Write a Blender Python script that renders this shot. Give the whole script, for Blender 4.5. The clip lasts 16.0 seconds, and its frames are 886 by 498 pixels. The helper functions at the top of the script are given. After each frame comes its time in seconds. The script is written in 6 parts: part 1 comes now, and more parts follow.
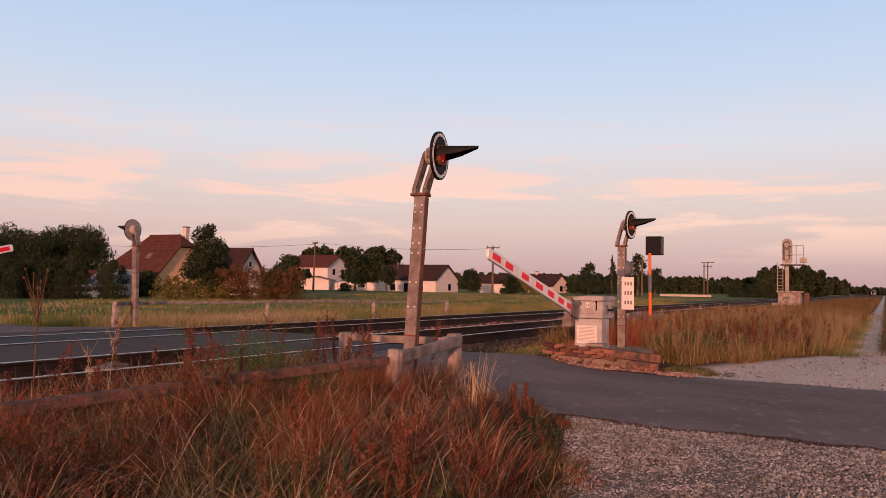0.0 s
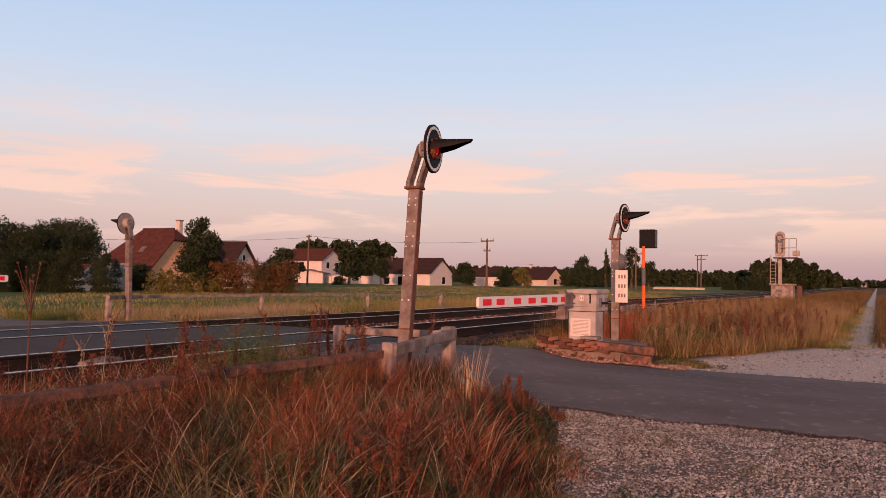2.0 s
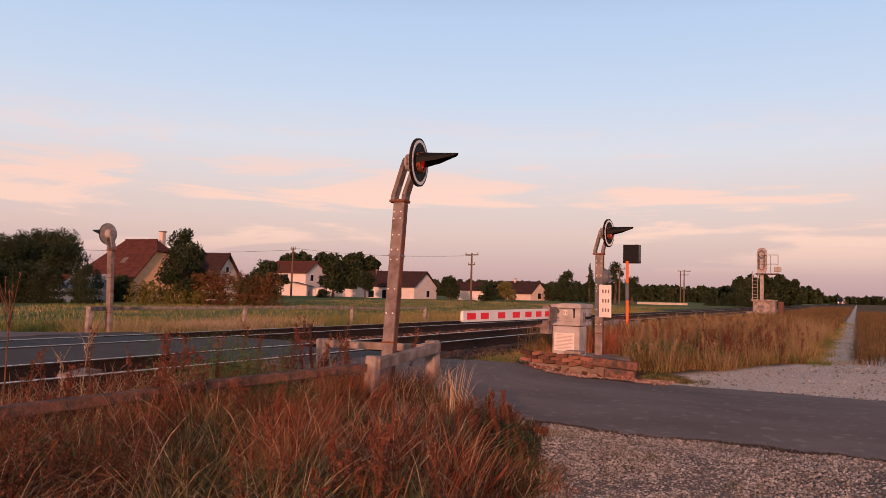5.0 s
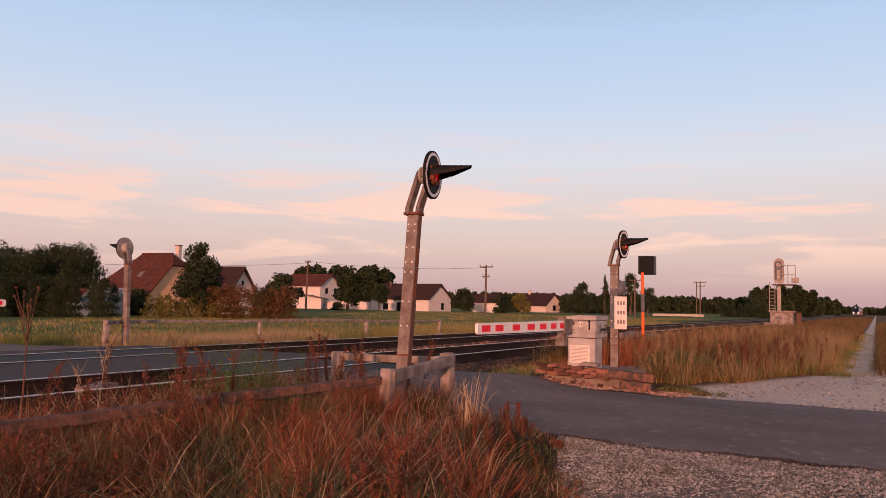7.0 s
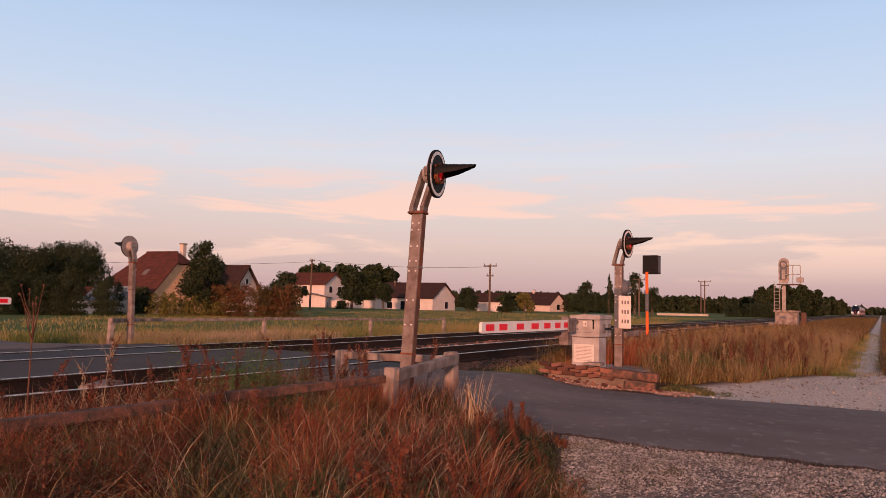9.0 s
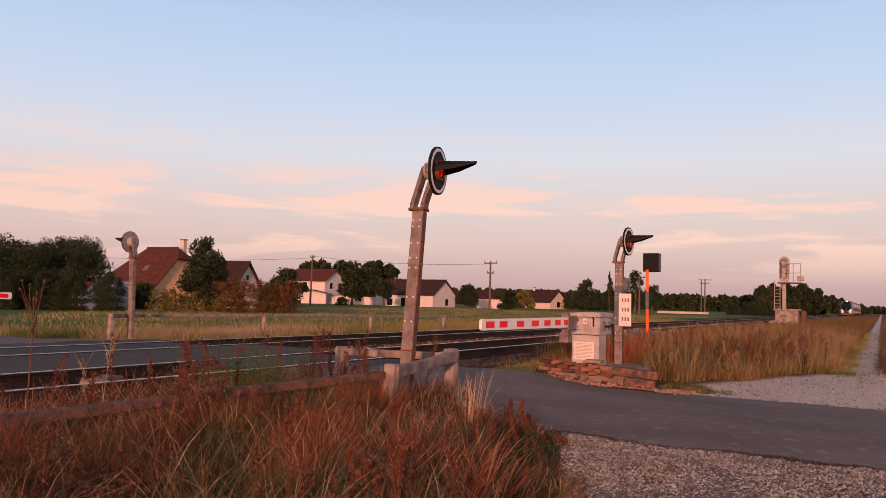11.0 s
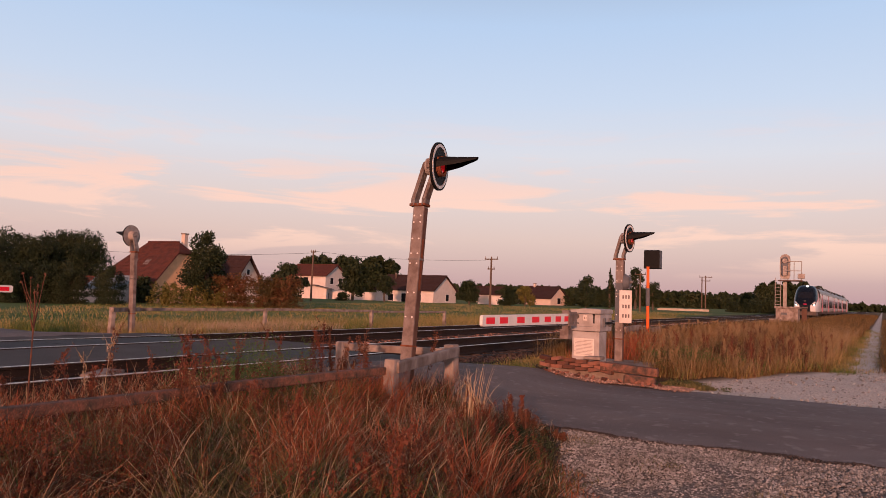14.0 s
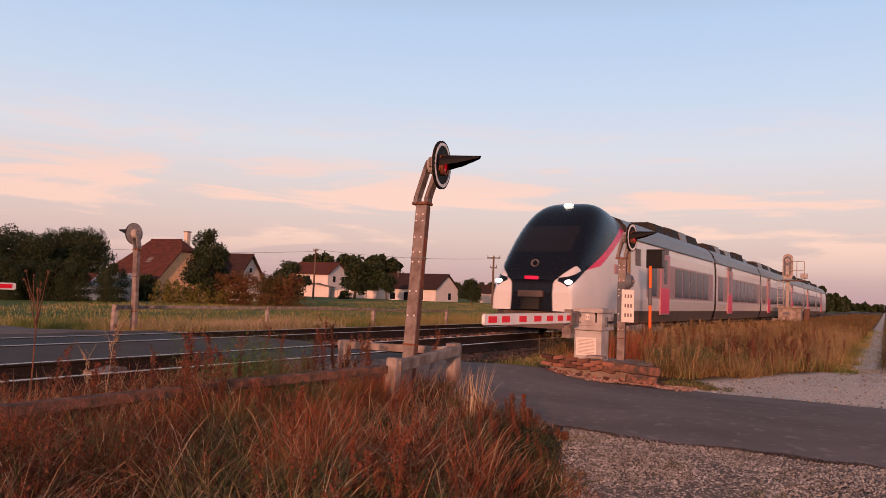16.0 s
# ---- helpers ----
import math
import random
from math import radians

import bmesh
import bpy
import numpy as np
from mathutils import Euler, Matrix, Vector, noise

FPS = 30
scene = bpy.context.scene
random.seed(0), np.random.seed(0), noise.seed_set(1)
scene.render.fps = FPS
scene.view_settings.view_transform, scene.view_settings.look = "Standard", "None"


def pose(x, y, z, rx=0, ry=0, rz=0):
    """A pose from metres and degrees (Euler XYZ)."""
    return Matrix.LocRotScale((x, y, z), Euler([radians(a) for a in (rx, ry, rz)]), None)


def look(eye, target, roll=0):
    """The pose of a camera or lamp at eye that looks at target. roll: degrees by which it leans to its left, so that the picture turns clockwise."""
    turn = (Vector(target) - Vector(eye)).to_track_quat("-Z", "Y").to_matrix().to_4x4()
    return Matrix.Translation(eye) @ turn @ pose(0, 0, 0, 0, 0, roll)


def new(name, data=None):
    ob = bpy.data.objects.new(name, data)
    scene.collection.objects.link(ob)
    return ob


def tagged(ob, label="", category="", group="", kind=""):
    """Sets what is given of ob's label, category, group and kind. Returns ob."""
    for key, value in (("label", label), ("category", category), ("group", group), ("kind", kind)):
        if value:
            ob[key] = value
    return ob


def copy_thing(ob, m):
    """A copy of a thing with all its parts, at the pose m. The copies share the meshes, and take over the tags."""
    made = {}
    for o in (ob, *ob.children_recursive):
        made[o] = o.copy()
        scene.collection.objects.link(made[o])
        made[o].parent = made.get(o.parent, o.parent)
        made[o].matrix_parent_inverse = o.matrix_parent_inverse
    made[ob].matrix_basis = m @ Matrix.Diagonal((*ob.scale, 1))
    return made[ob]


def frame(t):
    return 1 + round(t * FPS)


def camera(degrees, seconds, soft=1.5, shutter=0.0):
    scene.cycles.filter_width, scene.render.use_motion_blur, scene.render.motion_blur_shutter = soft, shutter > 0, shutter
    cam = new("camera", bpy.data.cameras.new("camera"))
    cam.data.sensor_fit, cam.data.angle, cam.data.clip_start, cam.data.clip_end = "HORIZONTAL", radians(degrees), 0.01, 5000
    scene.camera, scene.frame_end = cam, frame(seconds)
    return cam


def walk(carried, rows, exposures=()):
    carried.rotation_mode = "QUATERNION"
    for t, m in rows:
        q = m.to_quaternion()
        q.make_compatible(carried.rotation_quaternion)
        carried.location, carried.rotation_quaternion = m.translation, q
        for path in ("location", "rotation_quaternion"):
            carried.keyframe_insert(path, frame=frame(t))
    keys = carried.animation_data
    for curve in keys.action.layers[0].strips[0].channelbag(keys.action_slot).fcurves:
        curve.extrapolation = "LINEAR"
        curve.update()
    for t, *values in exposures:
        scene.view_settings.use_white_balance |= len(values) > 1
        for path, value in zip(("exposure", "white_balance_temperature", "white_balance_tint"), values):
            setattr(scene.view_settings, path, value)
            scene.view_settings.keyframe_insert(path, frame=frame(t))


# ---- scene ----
# World: +X along the railway towards the approaching train, +Y across it, rail heads at z = 0.
cam = camera(60.3, 16.0, 0.7, 0.08)
EYE = Vector((0.0, 0.0, 1.03))
# seconds, heading, tilt, roll in degrees
TURNS = [
    (0, 30.121, 2.729, 1.131),
    (0.5, 29.992, 2.537, 1.064),
    (1, 29.899, 2.428, 1.032),
    (1.5, 29.756, 2.280, 0.983),
    (2, 29.668, 2.231, 1.063),
    (2.5, 29.699, 2.177, 1.089),
    (3, 29.726, 2.127, 1.209),
    (3.5, 29.722, 2.123, 1.228),
    (4, 29.179, 2.538, 1.364),
    (6.3, 28.634, 3.801, 1.412),
    (6.5, 28.944, 3.934, 1.402),
    (7, 29.628, 4.173, 1.243),
    (7.5, 29.773, 4.179, 1.281),
    (8, 29.889, 4.161, 1.324),
    (8.5, 29.955, 4.147, 1.336),
    (9, 29.936, 4.085, 1.385),
    (11.5, 29.963, 3.800, 1.702),
    (12, 29.943, 3.745, 1.765),
    (12.5, 29.941, 3.693, 1.833),
    (13, 29.941, 3.626, 1.860),
    (13.5, 29.994, 3.586, 1.958),
    (14, 30.024, 3.530, 1.985),
    (14.5, 30.055, 3.503, 2.060),
    (15, 30.072, 3.463, 2.120),
    (15.5, 30.115, 3.426, 2.183),
    (16, 30.195, 3.425, 2.165),
]


def aim(heading, tilt, roll):
    h, p = radians(heading), radians(tilt)
    return look(EYE, EYE + Vector((math.cos(h) * math.cos(p), math.sin(h) * math.cos(p), math.sin(p))), roll)


walk(cam, [(t, aim(h, p, r)) for t, h, p, r in TURNS], [(0.0, 0.0), (16.0, 0.0)])

# ---- world and sun ----
SUN_FROM = Vector((-0.93, -0.32, 0.125)).normalized()


def sky_world():
    w = bpy.data.worlds.new("evening_sky")
    scene.world = w
    w.use_nodes = True
    nt = w.node_tree
    nt.nodes.clear()
    N, L = nt.nodes.new, nt.links.new
    out, bg = N("ShaderNodeOutputWorld"), N("ShaderNodeBackground")
    tc, sep = N("ShaderNodeTexCoord"), N("ShaderNodeSeparateXYZ")
    L(tc.outputs["Generated"], sep.inputs[0])
    ramp = N("ShaderNodeValToRGB")
    stops = [(0.0, (0.47, 0.285, 0.335)), (0.035, (0.55, 0.36, 0.385)), (0.075, (0.67, 0.47, 0.45)), (0.125, (0.70, 0.56, 0.55)),
             (0.185, (0.67, 0.655, 0.72)), (0.25, (0.56, 0.635, 0.79)), (0.34, (0.46, 0.585, 0.80)), (0.5, (0.26, 0.31, 0.42)), (0.75, (0.15, 0.17, 0.23)), (1.0, (0.12, 0.13, 0.18))]
    el = ramp.color_ramp.elements
    el[0].position, el[0].color = stops[0][0], (*stops[0][1], 1)
    el[1].position, el[1].color = stops[-1][0], (*stops[-1][1], 1)
    for p, c in stops[1:-1]:
        e = el.new(p)
        e.color = (*c, 1)
    L(sep.outputs["Z"], ramp.inputs[0])
    # long thin evening clouds
    mp = N("ShaderNodeMapping")
    mp.inputs["Scale"].default_value = (2.3, 2.3, 19.0)
    mp.inputs["Location"].default_value = (0.55, 0.2, 0.35)
    L(tc.outputs["Generated"], mp.inputs[0])
    no = N("ShaderNodeTexNoise")
    no.inputs["Scale"].default_value, no.inputs["Detail"].default_value, no.inputs["Roughness"].default_value = 1.7, 9.0, 0.56
    no.inputs["Distortion"].default_value = 0.45
    L(mp.outputs[0], no.inputs["Vector"])
    mask = N("ShaderNodeMapRange")
    mask.interpolation_type = "SMOOTHSTEP"
    for k, v in (("From Min", 0.48), ("From Max", 0.60), ("To Min", 0.0), ("To Max", 1.0)):
        mask.inputs[k].default_value = v
    L(no.outputs["Fac"], mask.inputs["Value"])
    band = N("ShaderNodeValToRGB")
    b = band.color_ramp.elements
    b[0].position, b[0].color = 0.03, (0, 0, 0, 1)
    b[1].position, b[1].color = 0.24, (0, 0, 0, 1)
    for p, v in ((0.075, 0.85), (0.13, 1.0), (0.17, 0.35)):
        e = b.new(p)
        e.color = (v, v, v, 1)
    L(sep.outputs["Z"], band.inputs[0])
    mul = N("ShaderNodeMath")
    mul.operation = "MULTIPLY"
    L(mask.outputs[0], mul.inputs[0])
    L(band.outputs[0], mul.inputs[1])
    mix = N("ShaderNodeMix")
    mix.data_type = "RGBA"
    mix.inputs[7].default_value = (0.92, 0.58, 0.49, 1)
    L(mul.outputs[0], mix.inputs[0])
    L(ramp.outputs[0], mix.inputs[6])
    sky = N("ShaderNodeTexSky")
    sky.sky_type, sky.sun_disc = "NISHITA", False
    sky.sun_elevation, sky.sun_rotation = math.asin(SUN_FROM.z), math.atan2(SUN_FROM.x, SUN_FROM.y)
    add = N("ShaderNodeMix")
    add.data_type, add.blend_type = "RGBA", "ADD"
    add.inputs[0].default_value = 0.02
    L(mix.outputs[2], add.inputs[6])
    L(sky.outputs[0], add.inputs[7])
    # the glow round the setting sun, behind the camera
    dot, gl = N("ShaderNodeVectorMath"), N("ShaderNodeMapRange")
    dot.operation = "DOT_PRODUCT"
    dot.inputs[1].default_value = SUN_FROM
    L(tc.outputs["Generated"], dot.inputs[0])
    gl.interpolation_type = "SMOOTHSTEP"
    for k, v in (("From Min", 0.1), ("From Max", 1.0), ("To Min", 0.0), ("To Max", 1.0)):
        gl.inputs[k].default_value = v
    L(dot.outputs["Value"], gl.inputs["Value"])
    warm = N("ShaderNodeMix")
    warm.data_type, warm.blend_type = "RGBA", "ADD"
    warm.inputs[7].default_value = (0.30, 0.11, 0.05, 1)
    L(gl.outputs[0], warm.inputs[0])
    L(add.outputs[2], warm.inputs[6])
    L(warm.outputs[2], bg.inputs[0])
    bg.inputs[1].default_value = 1.0
    L(bg.outputs[0], out.inputs[0])


sky_world()
sun = new("sun", bpy.data.lights.new("sun", "SUN"))
sun.data.energy, sun.data.angle, sun.data.color = 4.6, radians(2.0), (1.0, 0.44, 0.27)
sun.matrix_world = look(SUN_FROM * 200, (0, 0, 0))

# ---- materials ----
def mat(name, col, rough=0.7, metal=0.0, var=0.25, scale=6.0, fine=60.0, bump=0.2, col2=None, island=False, piece=False, spec=0.22, glow=0.0, dist=0.01):
    """A surface with two scales of variation, and relief."""
    m = bpy.data.materials.new(name)
    m.use_nodes = True
    nt = m.node_tree
    N, L = nt.nodes.new, nt.links.new
    b = nt.nodes["Principled BSDF"]
    b.inputs["Metallic"].default_value = metal
    b.inputs["Specular IOR Level"].default_value = spec
    tc = N("ShaderNodeTexCoord")
    n1, n2 = N("ShaderNodeTexNoise"), N("ShaderNodeTexNoise")
    for n, s in ((n1, scale), (n2, fine)):
        n.inputs["Scale"].default_value, n.inputs["Detail"].default_value = s, 4.0
        L(tc.outputs["Object"], n.inputs["Vector"])
    col2 = col2 or tuple(c * (1 - var) for c in col)
    mx = N("ShaderNodeMix")
    mx.data_type = "RGBA"
    mx.inputs[6].default_value, mx.inputs[7].default_value = (*col, 1), (*col2, 1)
    r1 = N("ShaderNodeMapRange")
    r1.inputs["From Min"].default_value, r1.inputs["From Max"].default_value = 0.35, 0.65
    L(n1.outputs["Fac"], r1.inputs["Value"])
    L(r1.outputs[0], mx.inputs[0])
    hs = N("ShaderNodeHueSaturation")
    L(mx.outputs[2], hs.inputs["Color"])
    r2 = N("ShaderNodeMapRange")
    r2.inputs["To Min"].default_value, r2.inputs["To Max"].default_value = 1 - var, 1 + var
    src = n2.outputs["Fac"]
    if island:
        g = N("ShaderNodeNewGeometry")
        src = g.outputs["Random Per Island"]
    elif piece:
        g = N("ShaderNodeObjectInfo")
        src = g.outputs["Random"]
    L(src, r2.inputs["Value"])
    L(r2.outputs[0], hs.inputs["Value"])
    L(hs.outputs[0], b.inputs["Base Color"])
    rr = N("ShaderNodeMapRange")
    rr.inputs["To Min"].default_value, rr.inputs["To Max"].default_value = max(0.02, rough - 0.12), min(1, rough + 0.12)
    L(n2.outputs["Fac"], rr.inputs["Value"])
    L(rr.outputs[0], b.inputs["Roughness"])
    if bump:
        bp = N("ShaderNodeBump")
        bp.inputs["Strength"].default_value, bp.inputs["Distance"].default_value = bump, dist
        L(n2.outputs["Fac"], bp.inputs["Height"])
        L(bp.outputs[0], b.inputs["Normal"])
    if glow:
        b.inputs["Emission Color"].default_value = (*col, 1)
        b.inputs["Emission Strength"].default_value = glow
    return m


def blade_mat(name, cols, patch=0.9, through_light=0.25):
    """Leaves and stalks: a colour for each, drifting over the ground in patches."""
    m = bpy.data.materials.new(name)
    m.use_nodes = True
    nt = m.node_tree
    N, L = nt.nodes.new, nt.links.new
    b = nt.nodes["Principled BSDF"]
    g, ramp, no = N("ShaderNodeNewGeometry"), N("ShaderNodeValToRGB"), N("ShaderNodeTexNoise")
    no.inputs["Scale"].default_value, no.inputs["Detail"].default_value = patch, 2.0
    tc = N("ShaderNodeTexCoord")
    L(tc.outputs["Object"], no.inputs["Vector"])
    ad = N("ShaderNodeMath")
    ad.operation = "MULTIPLY_ADD"
    ad.inputs[1].default_value = 0.45
    L(g.outputs["Random Per Island"], ad.inputs[0])
    mr = N("ShaderNodeMapRange")
    for k, v in (("From Min", 0.36), ("From Max", 0.64), ("To Min", 0.0), ("To Max", 0.55)):
        mr.inputs[k].default_value = v
    L(no.outputs["Fac"], mr.inputs["Value"])
    L(mr.outputs[0], ad.inputs[2])
    el = ramp.color_ramp.elements
    n = len(cols)
    el[0].color, el[1].color = (*cols[0], 1), (*cols[-1], 1)
    for i in range(1, n - 1):
        e = el.new(i / (n - 1))
        e.color = (*cols[i], 1)
    L(ad.outputs[0], ramp.inputs[0])
    L(ramp.outputs[0], b.inputs["Base Color"])
    b.inputs["Roughness"].default_value = 0.65
    b.inputs["Specular IOR Level"].default_value = 0.25
    tr, ms, out = N("ShaderNodeBsdfTranslucent"), N("ShaderNodeMixShader"), nt.nodes["Material Output"]
    L(ramp.outputs[0], tr.inputs[0])
    ms.inputs[0].default_value = through_light
    L(b.outputs[0], ms.inputs[1])
    L(tr.outputs[0], ms.inputs[2])
    L(ms.outputs[0], out.inputs[0])
    return m


M_STEEL = mat("galvanised_steel", (0.22, 0.19, 0.18), 0.6, 0.3, 0.35, 7, 45, 0.1, (0.11, 0.075, 0.065))
M_CHANNEL = mat("brown_channel", (0.12, 0.062, 0.046), 0.8, 0, 0.3, 5, 40, 0.2)
M_POST = mat("weathered_grey_paint", (0.24, 0.19, 0.175), 0.65, 0.1, 0.28, 6, 50, 0.15, (0.13, 0.09, 0.078))
M_RUST = mat("rust", (0.22, 0.07, 0.035), 0.85, 0.1, 0.4, 14, 80, 0.4)
M_BLACK = mat("matt_black_paint", (0.010, 0.009, 0.009), 0.65, 0, 0.3, 8, 60, 0.1, spec=0.15)
M_WHITE = mat("white_enamel", (0.74, 0.70, 0.68), 0.45, 0, 0.1, 6, 60, 0.05)
M_RED = mat("red_reflective_sheet", (0.80, 0.010, 0.032), 0.4, 0, 0.1, 8, 60, 0.03)
M_LENS = mat("red_signal_lens", (0.60, 0.012, 0.016), 0.15, 0, 0.2, 20, 60, 0.1, glow=0.35)
M_BOX = mat("grey_polyester_housing", (0.40, 0.36, 0.355), 0.6, 0, 0.14, 4, 70, 0.1, (0.27, 0.225, 0.21))
M_PALE = mat("pale_grey_signal_paint", (0.36, 0.31, 0.29), 0.65, 0.1, 0.2, 5, 40, 0.1, (0.24, 0.19, 0.17))
M_DARKGREY = mat("dark_grey_sleeve", (0.12, 0.12, 0.135), 0.6, 0.1, 0.25, 6, 60, 0.1)
M_PAPER = mat("white_notice", (0.66, 0.58, 0.54), 0.6, 0, 0.12, 10, 70, 0.03)
M_INK = mat("dark_lettering", (0.16, 0.12, 0.12), 0.6, 0, 0.1, 10, 60, 0.0)
M_PRINT = mat("faded_print", (0.34, 0.27, 0.25), 0.7, 0, 0.15, 10, 60, 0.0)
M_ORANGE = mat("orange_fluorescent_paint", (0.85, 0.13, 0.025), 0.5, 0, 0.15, 5, 60, 0.05)
M_CONC = mat("weathered_concrete", (0.24, 0.188, 0.16), 0.9, 0, 0.25, 4, 40, 0.5, (0.152, 0.104, 0.084))
M_CONCW = mat("pale_concrete", (0.3105, 0.2501, 0.2242), 0.95, 0, 0.28, 5, 40, 0.6, (0.1552, 0.1121, 0.09488))
M_BEAM = mat("reddish_stained_concrete", (0.19, 0.085, 0.06), 0.92, 0, 0.6, 11, 60, 1.0, (0.055, 0.043, 0.036))
M_BRICK = mat("old_red_brick", (0.20, 0.080, 0.055), 0.95, 0, 0.6, 6, 40, 0.6, (0.09, 0.0525, 0.04125), piece=True)
M_RAILHEAD = mat("polished_rail_head", (0.50, 0.47, 0.46), 0.28, 0.9, 0.15, 4, 60, 0.05)
M_RAIL = mat("rusty_rail_web", (0.028, 0.018, 0.015), 0.8, 0.2, 0.3, 5, 50, 0.3)
M_SLEEPER = mat("dark_sleeper", (0.04, 0.03, 0.026), 0.9, 0, 0.3, 5, 40, 0.5, piece=True)
M_DECK = mat("dark_crossing_panel", (0.022, 0.021, 0.024), 0.75, 0, 0.25, 3, 60, 0.3, piece=True, spec=0.25)
M_DECKG = mat("grey_asphalt_deck", (0.066, 0.058, 0.057), 0.92, 0, 0.2, 1.5, 70, 0.4)
M_BALLAST = mat("ballast_stone", (0.075, 0.05, 0.043), 0.9, 0, 0.6, 6, 40, 0.5, (0.045, 0.03, 0.026), island=True)
M_BALLASTP = mat("pinkish_ballast_stone", (0.32, 0.15, 0.105), 0.9, 0, 0.55, 6, 40, 0.5, (0.17, 0.08, 0.06), island=True)
M_GRAVELS = mat("pale_gravel_stone", (0.29, 0.268, 0.252), 0.9, 0, 0.6, 5, 40, 0.5, (0.17, 0.15, 0.138), island=True)
M_CRUMB = mat("dark_asphalt_crumbs", (0.065, 0.052, 0.048), 0.95, 0, 0.4, 5, 40, 0.5, island=True)
M_GRAVELP = mat("pinkish_gravel_stone", (0.33, 0.20, 0.16), 0.9, 0, 0.5, 5, 40, 0.5, (0.20, 0.13, 0.105), island=True)
M_TILE = mat("dark_red_roof_tiles", (0.095, 0.030, 0.022), 0.9, 0, 0.3, 2, 25, 0.6, (0.06, 0.022, 0.018), dist=0.05)
M_TILED = mat("brown_roof_tiles", (0.045, 0.022, 0.02), 0.85, 0, 0.3, 2, 25, 0.6, dist=0.05)
M_OCHRE = mat("ochre_render", (0.74, 0.40, 0.22), 0.9, 0, 0.12, 1.5, 40, 0.2)
M_CREAM = mat("cream_render", (0.60, 0.47, 0.40), 0.9, 0, 0.12, 1.5, 40, 0.2)
M_HWHITE = mat("white_render", (0.5832, 0.5022, 0.4698), 0.9, 0, 0.1, 1.5, 40, 0.2)
M_SCREEN = mat("tinted_windscreen", (0.012, 0.012, 0.016), 0.12, 0, 0.1, 3, 30, 0.0, spec=0.3)
M_GLASS = mat("dark_window_glass", (0.012, 0.012, 0.016), 0.14, 0, 0.1, 3, 30, 0.0, spec=0.14)
M_BARK = mat("bark", (0.11, 0.08, 0.06), 0.9, 0, 0.35, 6, 30, 0.8)
M_WOODP = mat("wooden_pole", (0.13, 0.085, 0.065), 0.9, 0, 0.25, 4, 40, 0.4)
M_TRAINW = mat("white_train_paint", (0.56, 0.53, 0.535), 0.22, 0, 0.05, 1.5, 20, 0.0, spec=0.5)
M_TRAINB = mat("black_train_nose", (0.006, 0.008, 0.014), 0.25, 0, 0.1, 2, 20, 0.0, spec=0.18)
M_TRAING = mat("grey_train_roof", (0.15, 0.16, 0.18), 0.4, 0.2, 0.15, 2, 30, 0.05)
M_SKIRT = mat("grey_brown_skirt", (0.11, 0.08, 0.07), 0.6, 0.1, 0.2, 2, 30, 0.1)
M_PINK = mat("crimson_stripe", (0.62, 0.02, 0.10), 0.3, 0, 0.05, 2, 30, 0.0)
M_DOOR = mat("mauve_door", (0.36, 0.17, 0.19), 0.35, 0, 0.1, 2, 30, 0.0)
M_BAND = mat("mauve_grey_window_band", (0.26, 0.15, 0.16), 0.3, 0, 0.1, 2, 30, 0.0)
M_UNDER = mat("dirty_underframe", (0.03, 0.026, 0.024), 0.8, 0.2, 0.3, 4, 30, 0.2)
M_LAMP = mat("lit_headlight", (1.0, 0.95, 0.85), 0.2, 0, 0.02, 3, 30, 0.0, glow=7.0)
# colours kept extra dark: they include the shade low among the stalks
M_GRASS = blade_mat("dry_red_and_straw_grass_shaded", [(0.008, 0.012, 0.004), (0.017, 0.021, 0.006), (0.034, 0.020, 0.008), (0.10, 0.050, 0.020), (0.030, 0.010, 0.006), (0.085, 0.024, 0.010)], 2.2, 0.1)
M_STRAW = blade_mat("bleached_straw", [(0.22, 0.13, 0.07), (0.37, 0.25, 0.145), (0.50, 0.38, 0.25), (0.26, 0.12, 0.062)], 1.1, 0.2)
M_REDG = blade_mat("russet_grass", [(0.13, 0.030, 0.016), (0.26, 0.062, 0.030), (0.38, 0.125, 0.058), (0.19, 0.042, 0.022)], 1.3, 0.2)
M_RIGHT = blade_mat("golden_dry_grass", [(0.016, 0.024, 0.006), (0.050, 0.042, 0.012), (0.17, 0.095, 0.032), (0.065, 0.034, 0.012), (0.29, 0.185, 0.075), (0.038, 0.028, 0.009)], 0.9, 0.18)
M_STRAWR = blade_mat("weathered_straw", [(0.13, 0.075, 0.030), (0.22, 0.14, 0.062), (0.32, 0.22, 0.115), (0.15, 0.065, 0.026)], 0.9, 0.18)
M_FARG = blade_mat("straw_and_green_grass", [(0.06, 0.105, 0.022), (0.125, 0.150, 0.038), (0.36, 0.245, 0.095), (0.17, 0.165, 0.050)], 0.35)
M_WEED = blade_mat("rusty_dock_seed_heads", [(0.09, 0.030, 0.018), (0.15, 0.042, 0.022), (0.075, 0.034, 0.020), (0.20, 0.075, 0.036)], 1.2, 0.1)
M_GREENW = blade_mat("green_weed_leaves", [(0.014, 0.026, 0.007), (0.055, 0.068, 0.021), (0.15, 0.125, 0.048), (0.24, 0.17, 0.075)], 2.0, 0.15)
M_GREENB = blade_mat("bright_green_weed_leaves", [(0.05, 0.10, 0.022), (0.08, 0.13, 0.035), (0.11, 0.14, 0.045)], 1.5)
M_REDLEAF = blade_mat("deep_red_leaves", [(0.045, 0.012, 0.008), (0.11, 0.023, 0.011), (0.18, 0.050, 0.021), (0.025, 0.024, 0.009)], 2.5, 0.12)
